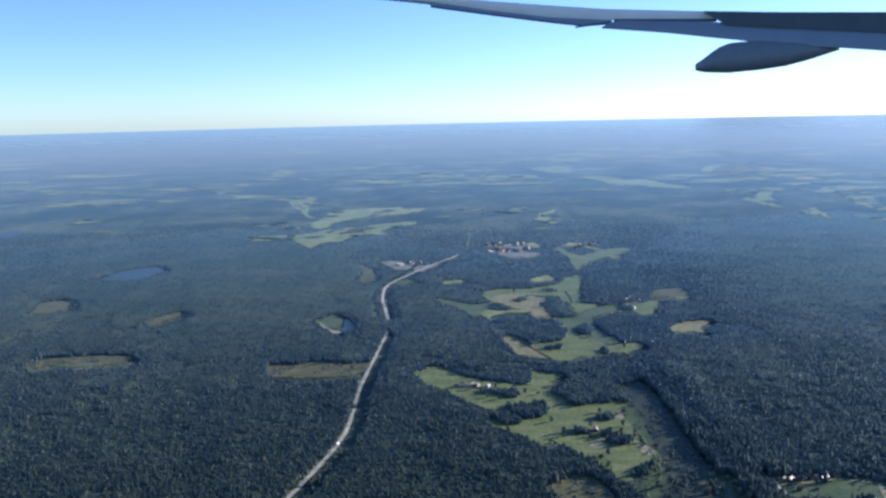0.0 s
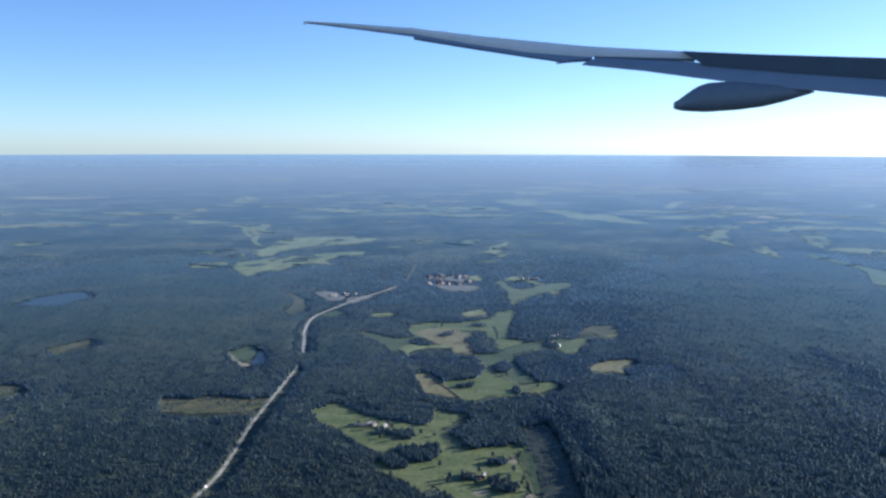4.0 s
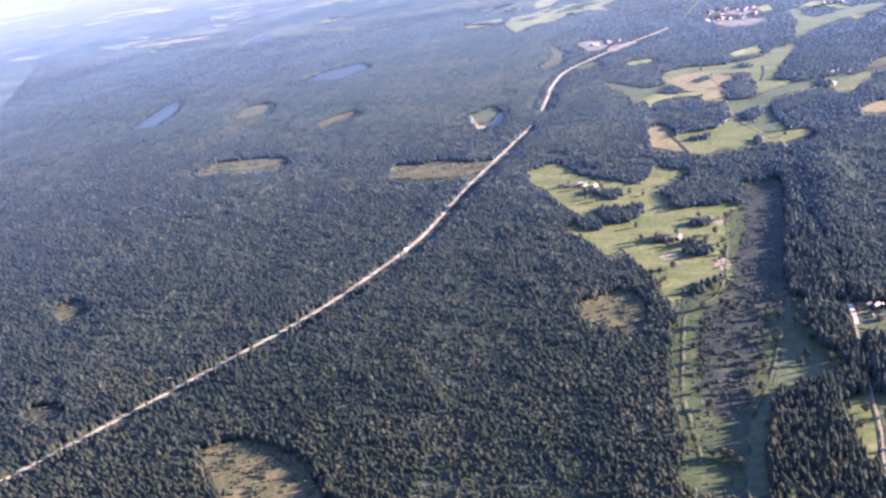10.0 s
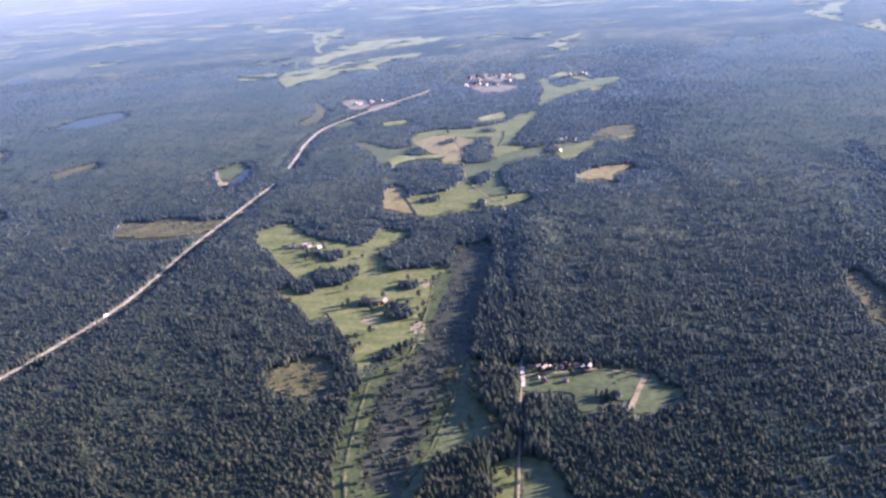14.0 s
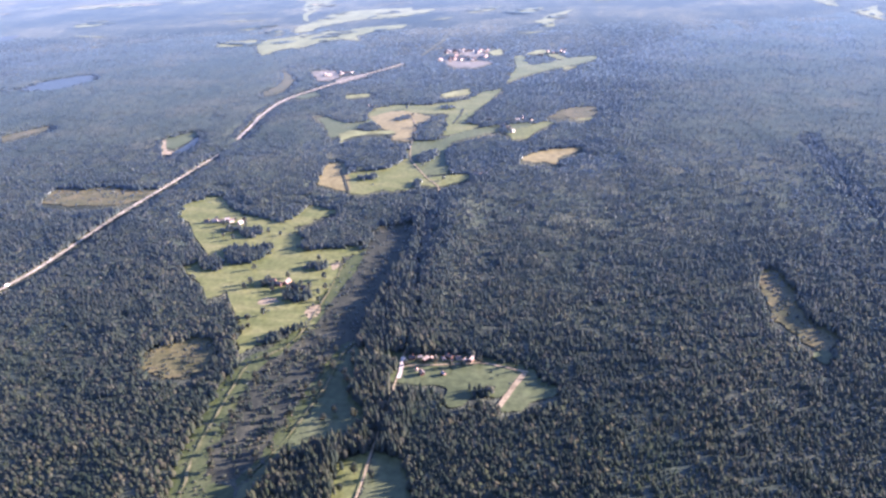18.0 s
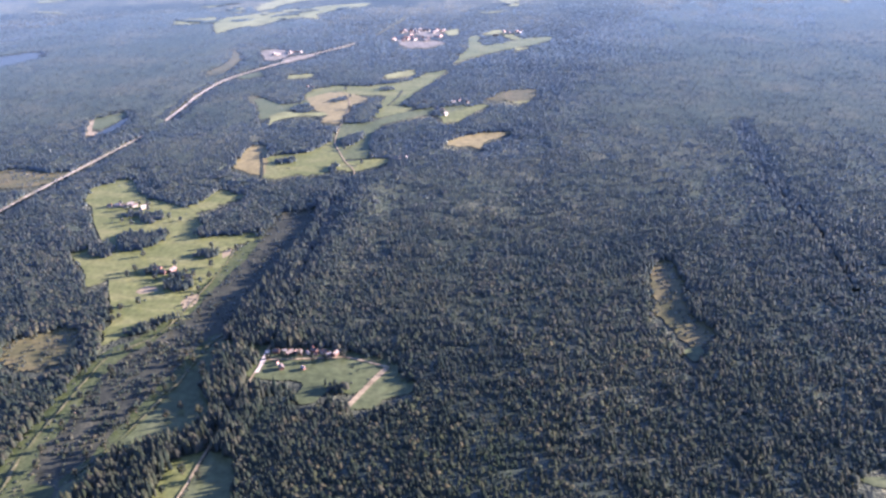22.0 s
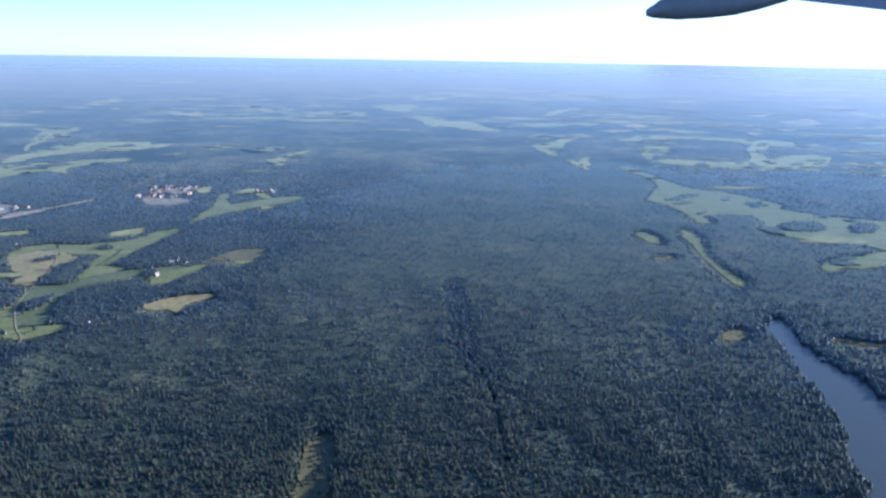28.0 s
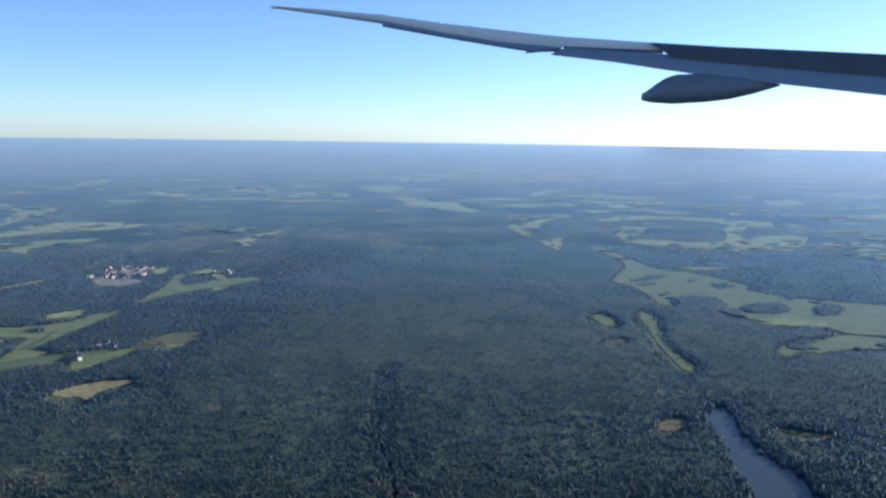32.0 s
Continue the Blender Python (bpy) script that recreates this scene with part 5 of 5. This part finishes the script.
def slab(name, material, upper, lower, u0, u1, near, thick, label, steps=40, crown=0.0):
    """A panel of the wing between two edges: a closed, slightly crowned box that runs back in depth."""
    bm = bmesh.new()
    rows = []
    for u in np.linspace(u0, u1, steps):
        far = 1.0 - near - 0.00006 * u
        a, b = along(upper, u), along(lower, u)
        loop = []
        for k in range(5):
            s = k / 4
            loop.append((u * far, (a + (b - a) * s) * far, -1474.0 * (far - crown * math.sin(math.pi * s))))
        back = far + thick
        loop += [(u * back, (b + 0.25 * (a - b)) * back, -1474.0 * back), (u * back, (a - 0.15 * (a - b)) * back, -1474.0 * back)]
        rows.append([bm.verts.new((p[0] * REACH, p[1] * REACH, p[2] * REACH)) for p in loop])
    n = len(rows[0])
    for p, q in zip(rows, rows[1:]):
        for i in range(n):
            bm.faces.new((p[i], p[(i + 1) % n], q[(i + 1) % n], q[i]))
    bm.faces.new(rows[0][::-1]), bm.faces.new(rows[-1])
    bmesh.ops.recalc_face_normals(bm, faces=bm.faces)
    return part(name, bm, material, WING, label)


PANEL_TOP = [p for p in TOP if p[0] < 380] + [(384, 362.5), (404, 350)]
PANEL_LOW = [(-281, 424), (-124, 404), (-89, 400), (16, 380), (116, 364), (216, 355), (300, 350), (404, 347)]
AILERON_LOW = [(-126, 401), (-90, 390), (16, 371), (116, 354), (175, 345), (226, 347)]
TIP_LOW = [(-281, 422.5), (-184, 409), (-124, 400), (-90, 395)]
FLAP_TOP = [(206, 342.5), (228, 354), (316, 348), (400, 343), (516, 331), (784, 309), (1200, 275)]
FLAP_LOW = [(206, 340.5), (316, 328), (416, 313), (516, 299.5), (616, 288.5), (784, 270), (1200, 226)]
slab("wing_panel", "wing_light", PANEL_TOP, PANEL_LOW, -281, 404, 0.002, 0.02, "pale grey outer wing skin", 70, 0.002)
slab("spoiler", "wing_dark", TOP, [(382, 361.5), (404, 347)] + [(u, along(FLAP_TOP, u) - 4) for u in (420, 600, 784, 1200)], 383, 1150, 0.013, 0.03, "inner panel coloured dark for its shade", 80)
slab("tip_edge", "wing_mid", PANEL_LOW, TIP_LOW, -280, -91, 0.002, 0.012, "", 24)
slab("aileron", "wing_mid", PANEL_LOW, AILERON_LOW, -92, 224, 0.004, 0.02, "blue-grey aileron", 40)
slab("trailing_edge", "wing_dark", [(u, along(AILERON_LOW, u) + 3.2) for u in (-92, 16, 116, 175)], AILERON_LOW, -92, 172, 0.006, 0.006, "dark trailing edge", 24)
# dark strip put in for the shade between panel and flap
slab("gap_shade", "wing_dark", [(226, 356), (404, 348.5)], [(226, 352.5), (404, 343)], 227, 404, 0.006, 0.01, "dark strip for the shade in the gap above the flap", 16)
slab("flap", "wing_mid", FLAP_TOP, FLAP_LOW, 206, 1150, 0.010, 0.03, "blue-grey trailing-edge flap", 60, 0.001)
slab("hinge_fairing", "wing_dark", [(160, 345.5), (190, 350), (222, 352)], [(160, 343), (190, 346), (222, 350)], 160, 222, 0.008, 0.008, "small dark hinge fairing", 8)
slab("navigation_lamp", "white", [(-290, 427.5), (-279, 427)], [(-290, 421), (-279, 421.5)], -289, -279.5, 0.006, 0.004, "white wing-tip lamp", 3)
# small white blocks stand in for sun glints along the upper edge
for u in (-96, -90, -62, -40, -33, 8, 60):
    slab("sun_glint", "white", [(u - 4, along(TOP, u - 4) + 1), (u + 4, along(TOP, u + 4) + 1)], [(u - 4, along(TOP, u - 4) - 0.6), (u + 4, along(TOP, u + 4) - 0.6)], u - 1.6, u + 1.6, 0.004, 0.002, "small white block for a sun glint", 3)


def fairing():
    """The canoe under the flap."""
    bm = bmesh.new()
    top = [(366, 272), (376, 278), (391, 289), (406, 299), (426, 306), (470, 308), (560, 301), (612, 288)]
    low = [(366, 260.5), (380, 257), (420, 254), (476, 257), (520, 262), (560, 271), (612, 286)]
    rows = []
    for u in np.linspace(366.5, 611, 36):
        a, b = along(top, u), along(low, u)
        mid, half = (a + b) / 2, max(0.6, (a - b) / 2)
        far = 0.965
        rows.append([bm.verts.new((u * far * REACH, (mid + half * math.sin(w)) * far * REACH, -1474.0 * (far + 0.012 * min(1, half / 18) * math.cos(w)) * REACH)) for w in np.linspace(0, 2 * math.pi, 20, endpoint=False)])
    for p, q in zip(rows, rows[1:]):
        for i in range(20):
            bm.faces.new((p[i], p[(i + 1) % 20], q[(i + 1) % 20], q[i]))
    bm.faces.new(rows[0]), bm.faces.new(rows[-1])
    bmesh.ops.recalc_face_normals(bm, faces=bm.faces)
    for f in bm.faces:
        f.smooth = True
    return part("flap_fairing", bm, "fairing", WING, "canoe-shaped grey flap track fairing")


fairing()


# ---- single trees ----
def tree_parts(seed, tall, broad):
    """A tapered trunk with limbs, and a crown of many small clumps."""
    r = random.Random(seed)
    base = new("tree")
    bm = bmesh.new()

    def limb(a, b, ra, rb):
        d = (Vector(b) - Vector(a)).normalized()
        side = d.orthogonal().normalized()
        ends = []
        for p, rad in ((a, ra), (b, rb)):
            ends.append([bm.verts.new(Vector(p) + Matrix.Rotation(k * math.pi / 3, 3, d) @ side * rad) for k in range(6)])
        for k in range(6):
            bm.faces.new((ends[0][k], ends[0][(k + 1) % 6], ends[1][(k + 1) % 6], ends[1][k]))
        bm.faces.new(ends[1])

    limb((0, 0, -0.02), (0, 0, tall * 0.75), tall * 0.035, tall * 0.012)
    for k in range(5):
        a, z = r.uniform(0, 6.28), tall * r.uniform(0.3, 0.6)
        limb((0, 0, z), (math.cos(a) * broad * 0.7, math.sin(a) * broad * 0.7, z + tall * 0.16), tall * 0.014, tall * 0.005)
    part("trunk", bm, "bark", base)
    bm = bmesh.new()
    for k in range(46):
        a, q, z = r.uniform(0, 6.28), math.sqrt(r.uniform(0, 1)), r.uniform(0, 1)
        rad = broad * q * math.sin(math.pi * (0.18 + 0.74 * z)) ** 0.8
        at = Matrix.Translation((rad * math.cos(a), rad * math.sin(a), tall * (0.26 + 0.7 * z)))
        bmesh.ops.create_icosphere(bm, subdivisions=1, radius=broad * r.uniform(0.16, 0.3), matrix=at @ pose(0, 0, 0, r.uniform(0, 90), r.uniform(0, 90), 0))
    for v in bm.verts:
        v.co += Vector((r.gauss(0, 1), r.gauss(0, 1), r.gauss(0, 1))) * broad * 0.05
    part("crown", bm, "leaf", base)
    return tagged(base, "single broadleaved tree with an uneven crown beside a meadow", "tree", "field trees")


KINDS = [tree_parts(1, 0.40, 0.15), tree_parts(2, 0.32, 0.13), tree_parts(3, 0.46, 0.16)]
r = random.Random(9)
MEADOW_TREES = [
    (8.3, 52.6), (8.9, 52.2), (9.9, 52.1), (10.5, 52.9), (11.0, 51.9), (11.3, 52.5), (9.4, 53.6), (8.2, 53.5), (7.6, 52.9),
    (7.2, 52.2), (2.4, 63.2), (3.0, 62.9), (3.3, 62.3), (0.9, 63.3), (1.7, 62.3), (4.2, 60.8), (4.7, 61.6), (5.6, 61.0),
    (3.6, 59.4), (6.6, 60.4), (9.2, 58.0), (10.3, 56.6), (11.0, 55.6), (11.4, 53.6), (12.0, 52.2), (12.1, 51.0), (9.0, 48.2),
    (9.4, 47.2), (19.0, 44.7), (19.6, 44.6), (20.4, 44.5), (21.2, 44.6), (22.0, 44.8),
]
LONE_TREES = [
    (8.7, 48.3), (9.2, 47.4), (9.5, 49.0), (6.8, 54.9), (2.3, 55.1), (3.7, 52.9), (12.3, 56.1), (2.7, 59.9), (10.9, 59.5), (3.0, 61.2),
]
VALLEY_TREES = [
    (14.6, 45.6), (14.5, 44.6), (14.6, 43.6), (14.4, 41.8), (14.5, 41.0), (14.3, 39.9), (14.5, 39.2), (14.2, 38.4), (14.3, 37.6), (14.0, 36.9), (13.9, 35.8), (15.0, 44.0), (14.8, 41.4),
    (11.9, 46.3), (11.6, 44.2), (11.5, 42.6), (11.7, 40.9), (11.8, 39.6), (12.0, 38.4), (12.1, 37.1), (12.4, 36.0), (12.0, 33.4), (12.5, 33.0), (12.9, 32.8), (13.3, 32.6), (13.6, 32.5),
    (16.4, 44.2), (15.8, 44.3), (16.7, 43.3), (16.1, 42.5), (16.9, 42.2), (17.2, 41.3), (17.0, 39.9), (16.3, 40.4), (15.8, 45.2), (17.4, 39.2),
    (23.4, 44.9), (18.6, 44.2), (16.2, 41.5), (16.0, 39.6), (16.6, 38.4), (15.9, 43.4), (16.3, 44.8), (17.8, 35.2), (18.0, 36.4),
    (18.8, 36.2), (18.9, 34.4), (17.4, 37.9), (13.2, 48.2), (12.9, 46.4), (12.3, 44.6), (11.6, 42.4), (11.2, 40.4), (14.6, 44.4),
    (14.9, 42.2), (14.2, 39.8), (12.7, 78.0), (13.3, 76.4), (11.3, 81.0), (10.9, 85.2), (10.3, 89.2), (9.0, 94.0), (7.6, 96.8),
    (15.6, 72.6), (18.3, 89.5), (19.4, 90.9), (20.9, 92.3), (21.2, 90.4), (19.3, 87.8),
]
for k, (x, y) in enumerate(MEADOW_TREES + VALLEY_TREES + LONE_TREES):
    m = pose(x + r.uniform(-0.2, 0.2), y + r.uniform(-0.2, 0.2), 0.0, 0, 0, r.uniform(0, 360))
    if k < 3:
        KINDS[k].matrix_basis = m
    else:
        copy_thing(KINDS[k % 3], m)


# ---- a lorry on the main road ----
def box(name, size, at, material, parent, label=""):
    bm = bmesh.new()
    bmesh.ops.create_cube(bm, size=1, matrix=Matrix.Translation(at) @ Matrix.Diagonal((*size, 1)))
    bmesh.ops.bevel(bm, geom=bm.edges[:], offset=min(size) * 0.08, segments=1, affect="EDGES")
    return part(name, bm, material, parent, label)


lorry = tagged(new("lorry"), "white lorry driving on the pale main road", "lorry")
lorry.matrix_world = pose(-7.50, 51.6, 0.042, 0, 0, 75)
box("cargo_box", (0.22, 0.06, 0.07), (-0.03, 0, 0.055), "white", lorry, "white cargo box")
box("cab", (0.05, 0.055, 0.06), (0.115, 0, 0.045), "white", lorry)
for x in (-0.11, -0.08, 0.11):
    for y in (-0.026, 0.026):
        bm = bmesh.new()
        bmesh.ops.create_cone(bm, cap_ends=True, segments=10, radius1=0.012, radius2=0.012, depth=0.012, matrix=pose(x, y, 0.012, 90, 0, 0))
        part("wheel", bm, "roof_dark", lorry, "black tyre")
